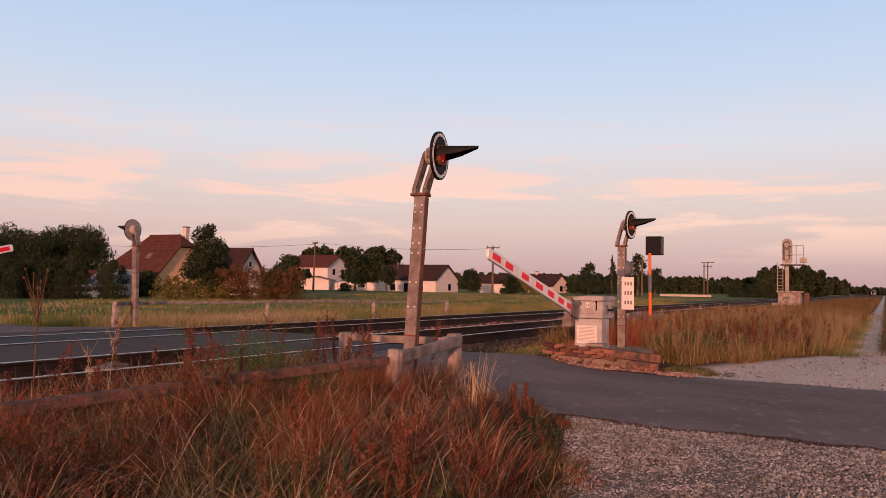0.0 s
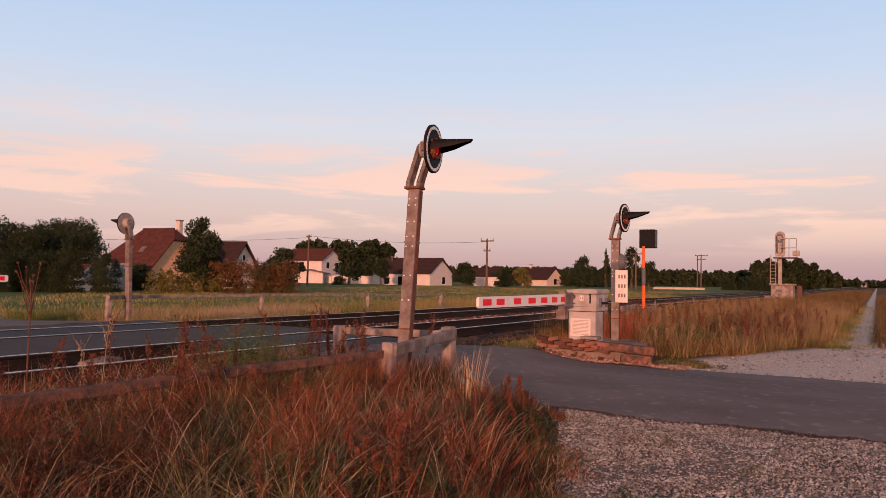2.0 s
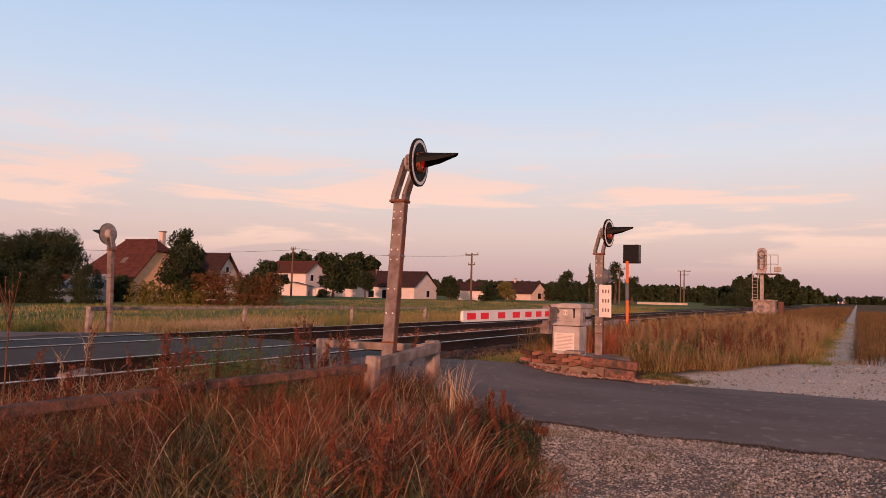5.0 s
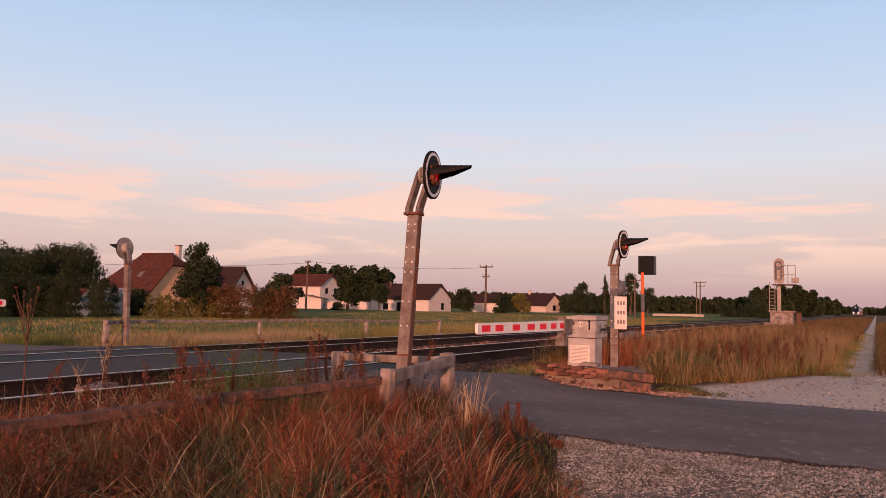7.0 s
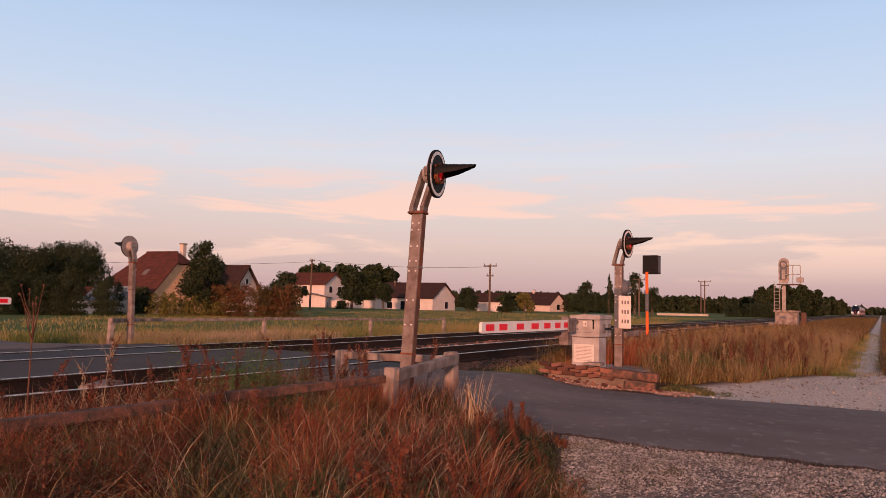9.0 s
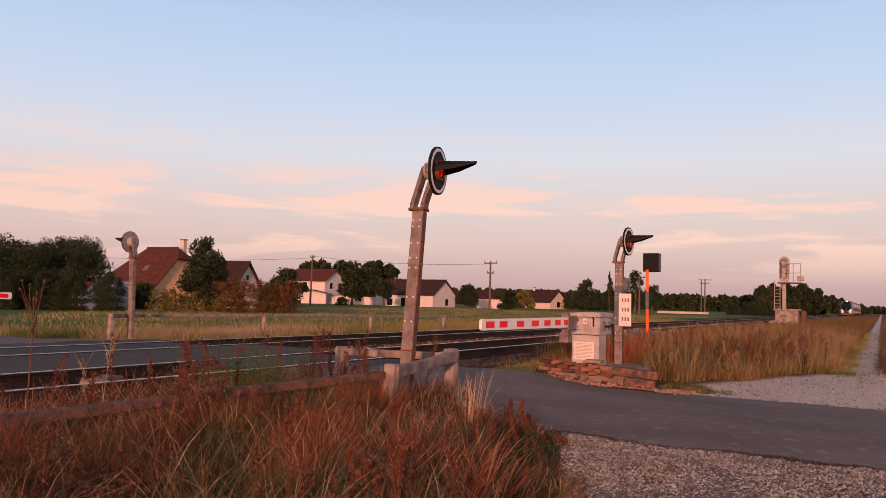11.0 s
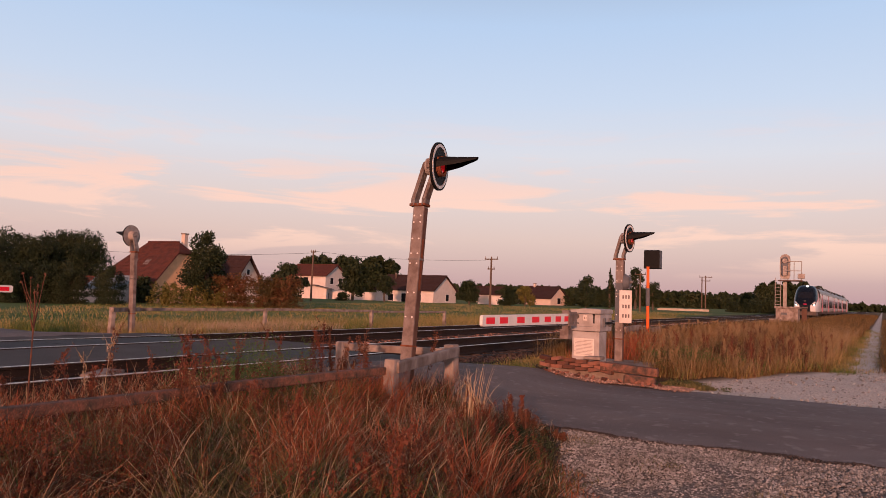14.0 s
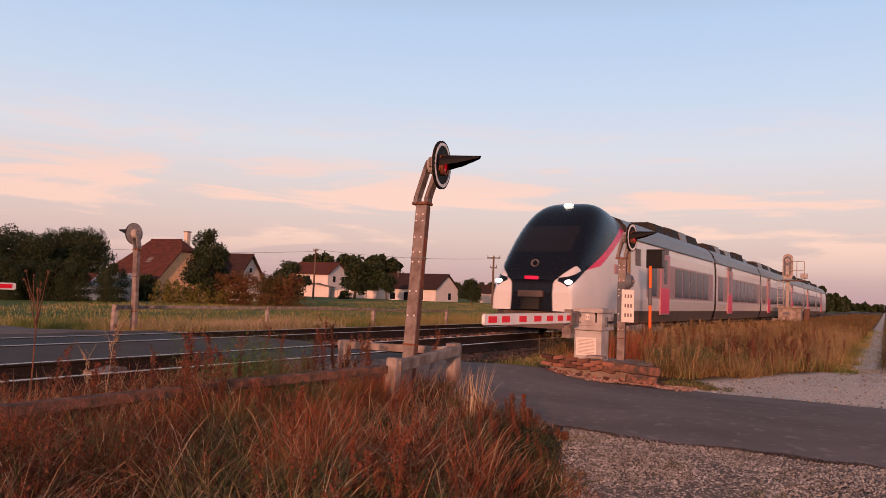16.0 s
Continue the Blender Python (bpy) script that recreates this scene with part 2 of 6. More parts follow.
M_LEAF = blade_mat("dark_green_leaves", [(0.010, 0.018, 0.007), (0.016, 0.027, 0.009), (0.030, 0.040, 0.014), (0.024, 0.028, 0.011)], 0.4, 0.12)
M_LEAFR = blade_mat("reddish_hedge_leaves", [(0.098, 0.0343, 0.01764), (0.147, 0.0588, 0.0245), (0.0882, 0.0588, 0.0196), (0.0588, 0.049, 0.01764)], 0.6, 0.2)
M_LEAFY = blade_mat("yellow_green_leaves", [(0.10, 0.095, 0.02), (0.15, 0.12, 0.03), (0.07, 0.08, 0.02)], 0.6, 0.2)


M_WEEDSTEM = mat("dry_brown_stem", (0.13, 0.055, 0.035), 0.8, 0, 0.3, 8, 40, 0.1)


def smooth_mask(nt, value, lo, hi):
    r = nt.nodes.new("ShaderNodeMapRange")
    r.interpolation_type = "SMOOTHSTEP"
    r.inputs["From Min"].default_value, r.inputs["From Max"].default_value = lo, hi
    nt.links.new(value, r.inputs["Value"])
    return r.outputs[0]


def ground_material():
    """Earth with dry thatch by the road and railway, green meadow beyond, pale gravel on the lay-by and the track path."""
    m = bpy.data.materials.new("ground_earth_grass_gravel")
    m.use_nodes = True
    nt = m.node_tree
    N, L = nt.nodes.new, nt.links.new
    b = nt.nodes["Principled BSDF"]
    tc, sep = N("ShaderNodeTexCoord"), N("ShaderNodeSeparateXYZ")
    L(tc.outputs["Object"], sep.inputs[0])
    X, Y = sep.outputs["X"], sep.outputs["Y"]

    def noise_of(s, d=5.0):
        n = N("ShaderNodeTexNoise")
        n.inputs["Scale"].default_value, n.inputs["Detail"].default_value = s, d
        L(tc.outputs["Object"], n.inputs["Vector"])
        return n.outputs["Fac"]

    def ramp_of(fac, cols):
        r = N("ShaderNodeValToRGB")
        e = r.color_ramp.elements
        e[0].position, e[0].color, e[1].position, e[1].color = 0.3, (*cols[0], 1), 0.7, (*cols[-1], 1)
        if len(cols) > 2:
            k = e.new(0.5)
            k.color = (*cols[1], 1)
        L(fac, r.inputs[0])
        return r.outputs[0]

    def mixed(fac, a, c):
        x = N("ShaderNodeMix")
        x.data_type = "RGBA"
        L(fac, x.inputs[0])
        L(a, x.inputs[6])
        L(c, x.inputs[7])
        return x.outputs[2]

    def math_of(op, a, c):
        x = N("ShaderNodeMath")
        x.operation = op
        for i, v in enumerate((a, c)):
            if isinstance(v, (int, float)):
                x.inputs[i].default_value = v
            else:
                L(v, x.inputs[i])
        return x.outputs[0]

    wob = math_of("MULTIPLY", math_of("SUBTRACT", noise_of(0.9), 0.5), 2.2)
    earth = ramp_of(noise_of(2.5), [(0.018, 0.012, 0.008), (0.034, 0.021, 0.013), (0.06, 0.037, 0.022)])
    meadow = ramp_of(noise_of(0.12), [(0.055, 0.10, 0.022), (0.085, 0.12, 0.032), (0.14, 0.13, 0.048)])
    straw = ramp_of(noise_of(0.5), [(0.07, 0.045, 0.02), (0.11, 0.07, 0.03), (0.06, 0.042, 0.018)])
    gravel = ramp_of(noise_of(45.0, 3.0), [(0.035, 0.029, 0.025), (0.11, 0.092, 0.083), (0.28, 0.24, 0.22)])
    stones = ramp_of(noise_of(1.3), [(0.075, 0.06, 0.05), (0.17, 0.145, 0.132)])
    gx = N("ShaderNodeMix")
    gx.data_type = "RGBA"
    gx.inputs[0].default_value = 0.45
    L(gravel, gx.inputs[6])
    L(stones, gx.inputs[7])
    gravel = gx.outputs[2]
    pale = ramp_of(noise_of(30.0, 3.0), [(0.30, 0.255, 0.225), (0.50, 0.43, 0.38), (0.62, 0.55, 0.50)])
    ballast = ramp_of(noise_of(22.0, 3.0), [(0.05, 0.034, 0.03), (0.12, 0.075, 0.06), (0.20, 0.12, 0.095)])
    col = mixed(smooth_mask(nt, math_of("ADD", Y, wob), 17.5, 20.0), earth, meadow)
    right = math_of("MULTIPLY", smooth_mask(nt, X, 13.5, 15.0), smooth_mask(nt, Y, 7.0, 6.0))
    col = mixed(right, col, straw)
    bal = math_of("MULTIPLY", smooth_mask(nt, Y, 6.3, 6.8), smooth_mask(nt, math_of("ADD", Y, wob), 15.4, 14.6))
    col = mixed(bal, col, ballast)
    # lay-by between the verge and the road
    side = math_of("SUBTRACT", math_of("MULTIPLY", X, 0.385), Y)
    lay = math_of("MULTIPLY", smooth_mask(nt, math_of("ADD", side, math_of("MULTIPLY", wob, 0.35)), -0.12, 0.25), smooth_mask(nt, X, 14.0, 13.0))
    col = mixed(lay, col, gravel)
    # pale gravel mouth and path along the railway
    mouth = math_of("MULTIPLY", smooth_mask(nt, X, 12.2, 12.8), smooth_mask(nt, math_of("ADD", X, math_of("MULTIPLY", Y, 2.6)), 22.4, 20.8))
    wob2 = math_of("MULTIPLY", wob, 0.2)
    strip = math_of("MULTIPLY", smooth_mask(nt, math_of("ADD", Y, wob2), 0.85, 0.60), smooth_mask(nt, math_of("ADD", Y, wob2), 0.05, 0.25))
    strip = math_of("MULTIPLY", strip, smooth_mask(nt, X, 13.5, 15.0))
    col = mixed(strip, col, pale)
    col = mixed(mouth, col, pale)
    L(col, b.inputs["Base Color"])
    b.inputs["Roughness"].default_value = 0.95
    b.inputs["Specular IOR Level"].default_value = 0.15
    bp = N("ShaderNodeBump")
    bp.inputs["Strength"].default_value, bp.inputs["Distance"].default_value = 0.7, 0.03
    L(noise_of(28.0, 6.0), bp.inputs["Height"])
    L(bp.outputs[0], b.inputs["Normal"])
    return m


def asphalt_material():
    m = bpy.data.materials.new("worn_asphalt")
    m.use_nodes = True
    nt = m.node_tree
    N, L = nt.nodes.new, nt.links.new
    b = nt.nodes["Principled BSDF"]
    tc = N("ShaderNodeTexCoord")
    mp = N("ShaderNodeMapping")
    mp.inputs["Scale"].default_value = (1.1, 0.5, 1.0)
    L(tc.outputs["Object"], mp.inputs[0])
    n1, n2, n3 = N("ShaderNodeTexNoise"), N("ShaderNodeTexNoise"), N("ShaderNodeTexNoise")
    for n, s, v in ((n1, 1.2, mp.outputs[0]), (n2, 90.0, tc.outputs["Object"]), (n3, 7.0, tc.outputs["Object"])):
        n.inputs["Scale"].default_value, n.inputs["Detail"].default_value = s, 5.0
        L(v, n.inputs["Vector"])
    r = N("ShaderNodeValToRGB")
    e = r.color_ramp.elements
    e[0].position, e[0].color, e[1].position, e[1].color = 0.3, (0.125, 0.101, 0.096, 1), 0.72, (0.178, 0.145, 0.138, 1)
    L(n1.outputs["Fac"], r.inputs[0])
    h = N("ShaderNodeHueSaturation")
    v = N("ShaderNodeMapRange")
    v.inputs["To Min"].default_value, v.inputs["To Max"].default_value = 0.55, 1.5
    L(n2.outputs["Fac"], v.inputs["Value"])
    L(v.outputs[0], h.inputs["Value"])
    L(r.outputs[0], h.inputs["Color"])
    # scuffs of pale dust
    s = smooth_mask(nt, n3.outputs["Fac"], 0.57, 0.68)
    x = N("ShaderNodeMix")
    x.data_type = "RGBA"
    x.inputs[7].default_value = (0.28, 0.24, 0.23, 1)
    k = N("ShaderNodeMath")
    k.operation = "MULTIPLY"
    k.inputs[1].default_value = 0.45
    L(s, k.inputs[0])
    L(k.outputs[0], x.inputs[0])
    L(h.outputs[0], x.inputs[6])
    L(x.outputs[2], b.inputs["Base Color"])
    b.inputs["Roughness"].default_value = 0.95
    b.inputs["Specular IOR Level"].default_value = 0.12
    bp = N("ShaderNodeBump")
    bp.inputs["Strength"].default_value, bp.inputs["Distance"].default_value = 0.5, 0.006
    L(n2.outputs["Fac"], bp.inputs["Height"])
    L(bp.outputs[0], b.inputs["Normal"])
    return m


M_GROUND, M_ASPHALT = ground_material(), asphalt_material()
# ---- mesh helpers ----
def part(name, bm, material, parent=None, label="", smooth=False):
    me = bpy.data.meshes.new(name)
    bm.to_mesh(me)
    bm.free()
    me.materials.append(material)
    if smooth:
        for p in me.polygons:
            p.use_smooth = True
    ob = new(name, me)
    if parent:
        ob.parent = parent
    if label:
        ob["label"] = label
    return ob


def shared(name, me, parent, m=None, label=""):
    """One more object on a mesh that alike pieces share."""
    ob = new(name, me)
    ob.parent = parent
    if m is not None:
        ob.matrix_basis = m
    if label:
        ob["label"] = label
    return ob


def mesh_of(name, bm, material):
    me = bpy.data.meshes.new(name)
    bm.to_mesh(me)
    bm.free()
    me.materials.append(material)
    return me


def raw(name, verts, faces, material, kind="stuff"):
    me = bpy.data.meshes.new(name)
    me.from_pydata(verts, [], faces)
    me.materials.append(material)
    ob = new(name, me)
    ob["kind"] = kind
    return ob


def thing(name, m, label, category, group="", kind=""):
    ob = new(name)
    ob.empty_display_size = 0.2
    ob.matrix_basis = m
    return tagged(ob, label, category, group, kind)


def box(bm, x0, y0, z0, x1, y1, z1, bevel=0.0, m=None):
    vs = [bm.verts.new((x, y, z)) for x in (x0, x1) for y in (y0, y1) for z in (z0, z1)]
    fs = [bm.faces.new([vs[i] for i in q]) for q in ((0, 1, 3, 2), (4, 6, 7, 5), (0, 4, 5, 1), (2, 3, 7, 6), (0, 2, 6, 4), (1, 5, 7, 3))]
    if m is not None:
        for v in vs:
            v.co = m @ v.co
    if bevel:
        es = {e for f in fs for e in f.edges}
        bmesh.ops.bevel(bm, geom=list(es), offset=bevel, segments=2, affect="EDGES", profile=0.6)
    return bm


def rod(bm, a, b, r0, r1=None, seg=10, cap=True):
    a, b = Vector(a), Vector(b)
    r1 = r0 if r1 is None else r1
    d = (b - a).normalized()
    u = d.orthogonal().normalized()
    v = d.cross(u)
    rings = []
    for c, r in ((a, r0), (b, r1)):
        rings.append([bm.verts.new(c + (u * math.cos(k * math.tau / seg) + v * math.sin(k * math.tau / seg)) * r) for k in range(seg)])
    for k in range(seg):
        bm.faces.new((rings[0][k], rings[0][(k + 1) % seg], rings[1][(k + 1) % seg], rings[1][k]))
    if cap:
        bm.faces.new(rings[0][::-1])
        bm.faces.new(rings[1])
    return bm


def prism(bm, outline, a, b, to):
    """An outline in two coordinates, drawn out from a to b along a third; to(u, v, w) gives the point."""
    lo = [bm.verts.new(to(u, v, a)) for u, v in outline]
    hi = [bm.verts.new(to(u, v, b)) for u, v in outline]
    n = len(outline)
    for i in range(n):
        bm.faces.new((lo[i], lo[(i + 1) % n], hi[(i + 1) % n], hi[i]))
    bm.faces.new(lo[::-1])
    bm.faces.new(hi)
    bmesh.ops.recalc_face_normals(bm, faces=bm.faces[:])
    return bm


def cube(*a, **k):
    return box(bmesh.new(), *a, **k)


def sstep(a, b, x):
    t = np.clip((x - a) / (b - a), 0, 1)
    return t * t * (3 - 2 * t)


# ---- ground ----
def ground_height(x, y):
    """The lie of the land: verge, ramp up to the rails, meadow falling gently away."""
    x, y = np.asarray(x, float), np.asarray(y, float)
    z = -0.45 + 0.17 * sstep(1.0, 6.0, y)
    z = z + (0.10 * sstep(12.0, 16.0, x)) * sstep(6.5, 2.0, y)
    z = z + 0.02 * sstep(6.2, 6.8, y) - 0.06 * sstep(14.6, 16.5, y)
    z = z - np.clip((y - 20) * 0.009, 0, 0.5) * sstep(90, 40, x) + np.clip((x - 60) * 0.002, 0, 0.25) * sstep(14, 24, y)
    near = sstep(4.2, 7.3, x) * sstep(4.2, 3.0, y) * sstep(13.6, 12.6, x)
    z = z * (1 - near) + (-0.352 + 0.31 * sstep(3.5, 7.0, y)) * near
    road = sstep(6.9, 7.5, x) * sstep(13.6, 12.6, x)
    zr = -0.34 + 0.31 * sstep(3.5, 7.0, y) - 0.15 * sstep(14.2, 18.5, y)
    z = z * (1 - road) + np.minimum(z, zr - 0.025) * road
    return z


def axis_steps(lo, hi, step, far, grow=1.25):
    a = list(np.arange(lo, hi + 1e-6, step))
    s, v = step, hi
    while v < far:
        s *= grow
        v += s
        a.append(v)
    s, v = step, lo
    while v > -far:
        s *= grow
        v -= s
        a.insert(0, v)
    return np.array(a)


def build_ground():
    xs, ys = axis_steps(0, 24, 0.25, 4200), axis_steps(-2, 22, 0.25, 4200)
    gx, gy = np.meshgrid(xs, ys, indexing="ij")
    gz = ground_height(gx, gy)
    gz += np.array([[noise.noise((x * 1.3, y * 1.3, 0)) * 0.025 if abs(x) < 60 and abs(y) < 60 else 0 for y in ys] for x in xs]) * (1 - sstep(7.0, 7.5, gx) * sstep(13.4, 12.8, gx))
    n, k = gx.shape
    verts = np.stack([gx, gy, gz], -1).reshape(-1, 3).tolist()
    faces = [(i * k + j, (i + 1) * k + j, (i + 1) * k + j + 1, i * k + j + 1) for i in range(n - 1) for j in range(k - 1)]
    ob = raw("ground", verts, faces, M_GROUND, "structure")
    tagged(ob, "flat ground of dry verge, pale gravel and green meadow", "ground")
    for p in ob.data.polygons:
        p.use_smooth = True


def road_edge(y):
    """Left and right limits of the asphalt, ragged."""
    l = 7.9 + 0.22 * noise.noise((y * 0.8, 3.1, 0)) + 0.10 * noise.noise((y * 3.0, 1.1, 0)) + 0.05 * noise.noise((y * 9.0, 2.1, 0)) + 0.45 * float(sstep(2.6, 4.2, y)) - 0.35 * float(sstep(5.0, 6.6, y))
    r = 12.65 + 0.10 * noise.noise((y * 0.9, 7.7, 0)) + 0.04 * noise.noise((y * 4.0, 5.1, 0)) - 1.5 * float(sstep(5.2, 6.6, y)) + 0.3 * float(sstep(14, 17, y))
    return l, r


def build_road():
    for name, y0, y1, label in (("road", -14.0, 6.85, "worn grey asphalt lane with ragged edges and pale scuffs"), ("road", 14.0, 60.0, "grey asphalt lane beyond the railway")):
        ys = np.arange(y0, y1 + 0.001, 0.08 if y1 < 20 else 0.4)
        verts, faces, n = [], [], 16
        for y in ys:
            l, r = road_edge(float(y))
            for i in range(n + 1):
                u = i / n
                z = -0.34 + 0.31 * float(sstep(3.5, 7.0, y)) - 0.15 * float(sstep(14.2, 18.5, y)) + 0.045 * (1 - (2 * u - 1) ** 2) - 0.012 - 0.008 * math.sin(u * 12.6) ** 2
                verts.append((l + (r - l) * u, float(y), z))
            for i in (0, n):
                verts.append((l - 0.03 if i == 0 else r + 0.03, float(y), verts[-(n + 1) if i == 0 else -2][2] - 0.09))
        w = n + 3
        for j in range(len(ys) - 1):
            a, b = j * w, (j + 1) * w
            for i in range(n):
                faces.append((a + i, a + i + 1, b + i + 1, b + i))
            faces.append((a + n + 1, a, b, b + n + 1))
            faces.append((a + n, a + n + 2, b + n + 2, b + n))
        tagged(raw(name, verts, faces, M_ASPHALT, "structure"), label, "road")


TRACKS = (8.36, 12.36)
DECK0, DECK1 = 8.1, 11.25


def build_track(yc, group):
    tr = thing("railway_track", pose(0, yc, 0), "polished rails on dark sleepers in ballast", "railway track", group)
    prof = [(-0.07, -0.172), (0.07, -0.172), (0.07, -0.155), (0.012, -0.13), (0.012, -0.045), (0.034, -0.03), (0.034, -0.004), (-0.034, -0.004), (-0.034, -0.03), (-0.012, -0.045), (-0.012, -0.13), (-0.07, -0.155)]
    for s in (-0.7525, 0.7525):
        r = part("rail", prism(bmesh.new(), prof, -40, 900, lambda u, v, w: (w, s + u, v)), M_RAIL, tr)
        part("rail_head", cube(-40, s - 0.032, -0.004, 900, s + 0.032, 0.004, 0.0), M_RAILHEAD, r, "shiny worn rail head")
    me = mesh_of("sleeper", cube(-0.13, -1.3, -0.40, 0.13, 1.3, -0.175, 0.015), M_SLEEPER)
    for i in range(130):
        x = DECK1 + 0.35 + i * 0.6
        shared("sleeper", me, tr, pose(x, 0, 0, 0, 0, random.uniform(-0.6, 0.6)))
    bm = bmesh.new()
    for i in range(340):
        x = DECK1 + 0.35 + (130 + i) * 0.6
        box(bm, x - 0.13, -1.3, -0.40, x + 0.13, 1.3, -0.175)
    for i in range(60):
        x = DECK0 - 0.4 - i * 0.6
        box(bm, x - 0.13, -1.3, -0.40, x + 0.13, 1.3, -0.175)
    tagged(part("sleeper_row", bm, M_SLEEPER, tr), kind="stuff")


def build_deck():
    deck = thing("crossing_deck", pose(0, 0, 0), "dark panelled level crossing deck between the rails", "level crossing", kind="structure")
    for yc in TRACKS:
        w = 0.62
        me = mesh_of("deck_panel", cube(-0.748, -w, -0.16, 0.748, w, -0.006, 0.012), M_DECK)
        x = (DECK0 if yc < 10 else 3.6) + 0.75
        while x < DECK1 - 0.3:
            shared("deck_panel", me, deck, pose(x, yc, random.uniform(-0.004, 0.004)))
            x += 1.5
    for y0, y1, x1 in ((6.75, TRACKS[0] - 0.83, DECK1 - 0.05), (TRACKS[0] + 0.83, TRACKS[1] - 0.83, DECK1 + 0.9), (TRACKS[1] + 0.83, 14.2, DECK1 + 0.4)):
        part("asphalt_strip", cube(DECK0 if y0 < 7 else 3.4, y0, -0.3, x1, y1, -0.012, 0.015), M_DECKG, deck)


def stones(name, material, spots, label, category):
    """Loose angular stones: many small uneven solids."""
    base = [(1, 0, 0), (-1, 0, 0), (0, 1, 0), (0, -1, 0), (0, 0, 1), (0, 0, -1)]
    tri = np.array([(0, 2, 4), (2, 1, 4), (1, 3, 4), (3, 0, 4), (2, 0, 5), (1, 2, 5), (3, 1, 5), (0, 3, 5)])
    n = len(spots)
    rng = np.random.default_rng(n)
    v = np.repeat(np.array(base, float)[None], n, 0)
    v += rng.uniform(-0.35, 0.35, v.shape)
    ang = rng.uniform(0, 6.28, n)
    c, s = np.cos(ang)[:, None], np.sin(ang)[:, None]
    vx, vy = v[..., 0] * c - v[..., 1] * s, v[..., 0] * s + v[..., 1] * c
    v = np.stack([vx, vy, v[..., 2] * 0.75], -1) * spots[:, 3][:, None, None] + spots[:, None, :3]
    f = (tri[None] + (np.arange(n) * 6)[:, None, None]).reshape(-1, 3)
    return tagged(raw(name, v.reshape(-1, 3).tolist(), f.tolist(), material), label, category)


def build_stones():
    rng = np.random.default_rng(5)

    def spots(n, x0, x1, y0, y1, r0, r1, keep=None, power=1.0, small=4.0):
        x, y = x0 + (x1 - x0) * rng.random(n) ** power, rng.uniform(y0, y1, n)
        if keep is not None:
            k = keep(x, y)
            x, y = x[k], y[k]
        r = r0 + (r1 - r0) * rng.random(len(x)) ** small
        return np.stack([x, y, ground_height(x, y) + r * 0.2, r], 1)

    lay = lambda x, y: (y < 0.375 * x + 0.05) & (x < 8.0) & (x * x + y * y > 9)
    stones("gravel", M_GRAVELS, spots(80000, 3.2, 8.2, -1.0, 3.4, 0.004, 0.016, lay, 1.0, 2.2), "loose pale gravel on the lay-by", "gravel")
    stones("gravel", M_GRAVELS, spots(420, 3.2, 8.1, -1.0, 3.4, 0.014, 0.032, lay), "larger loose stones on the lay-by", "gravel")
    stones("gravel", M_GRAVELS, spots(16000, -4.0, 8.2, -7.0, 2.0, 0.004, 0.022, lambda x, y: y < 0.375 * x), "loose pale gravel beside the lane", "gravel")
    stones("gravel", M_GRAVELS, spots(5000, 12.7, 24, -1.0, 3.2, 0.008, 0.03, lambda x, y: x + 2.6 * y < 21.5), "loose white gravel at the path", "gravel")
    # crumbled dark margin of the lane
    y = rng.uniform(-3.0, 3.6, 3200)
    y = y[rng.random(3200) < 0.35 + 0.65 * np.sin(y * 1.7 + 0.6 * np.sin(y * 5.0)) ** 2]
    x = np.array([road_edge(float(v))[0] for v in y]) - np.abs(rng.normal(size=len(y))) * 0.06 * (0.3 + np.sin(y * 2.3) ** 2) + 0.02
    r = rng.uniform(0.005, 0.018, len(y))
    stones("gravel", M_CRUMB, np.stack([x, y, ground_height(x, y) + 0.012, r], 1), "dark asphalt crumbs along the lane's edge", "gravel")
    s = spots(2600, 12.15, 12.75, 2.6, 5.0, 0.008, 0.028, lambda x, y: x > 12.3 + 0.2 * np.sin(y * 4.0), 0.6)
    s[:, 2] = -0.315 + 0.30 * sstep(3.5, 7.0, s[:, 1])
    stones("gravel", M_GRAVELP, s, "pinkish gravel and brick crumbs before the plinth", "gravel")
    for y0, y1 in ((6.5, 7.5), (9.2, 11.5), (13.2, 15.0)):
        s = spots(5200, 11.4, 60, y0, y1, 0.022, 0.055, None, 1.7)
        s[:, 2] += 0.06
        stones("ballast", M_BALLASTP if y0 > 9 else M_BALLAST, s, "pinkish crushed stone ballast beside the rails", "ballast")
    s = spots(5000, -1, 8.0, 6.4, 15.0, 0.02, 0.05, None, 1.0)
    s[:, 2] = -0.22 + rng.uniform(-0.04, 0.03, len(s))
    stones("ballast", M_BALLAST, s, "dark crushed stone ballast among weeds", "ballast")
    for yc in TRACKS:
        s = spots(6000, 11.4, 45, yc - 1.2, yc + 1.2, 0.02, 0.05, None, 1.6)
        s[:, 2] = -0.22 + rng.uniform(-0.05, 0.03, len(s))
        stones("ballast", M_BALLAST, s, "dark crushed stone ballast between the rails", "ballast")


def bed():
    """The ballast bed under both tracks, with sloping shoulders."""
    bm = bmesh.new()
    for x0, x1 in ((DECK1 + 0.1, 900), (-40, DECK0 - 0.1)):
        prism(bm, [(6.2, -0.45), (6.75, -0.23), (14.0, -0.23), (14.9, -0.50)], x0, x1, lambda u, v, w: (w, u, v))
    tagged(part("track_bed", bm, mat("ballast_bed", (0.05, 0.033, 0.028), 0.95, 0, 0.5, 3, 25, 0.9, (0.025, 0.018, 0.016), dist=0.04)), "dark reddish ballast bed of the railway", "track bed", kind="structure")


build_ground()
build_road()
bed()
for yc in TRACKS:
    build_track(yc, "double track railway")
build_deck()
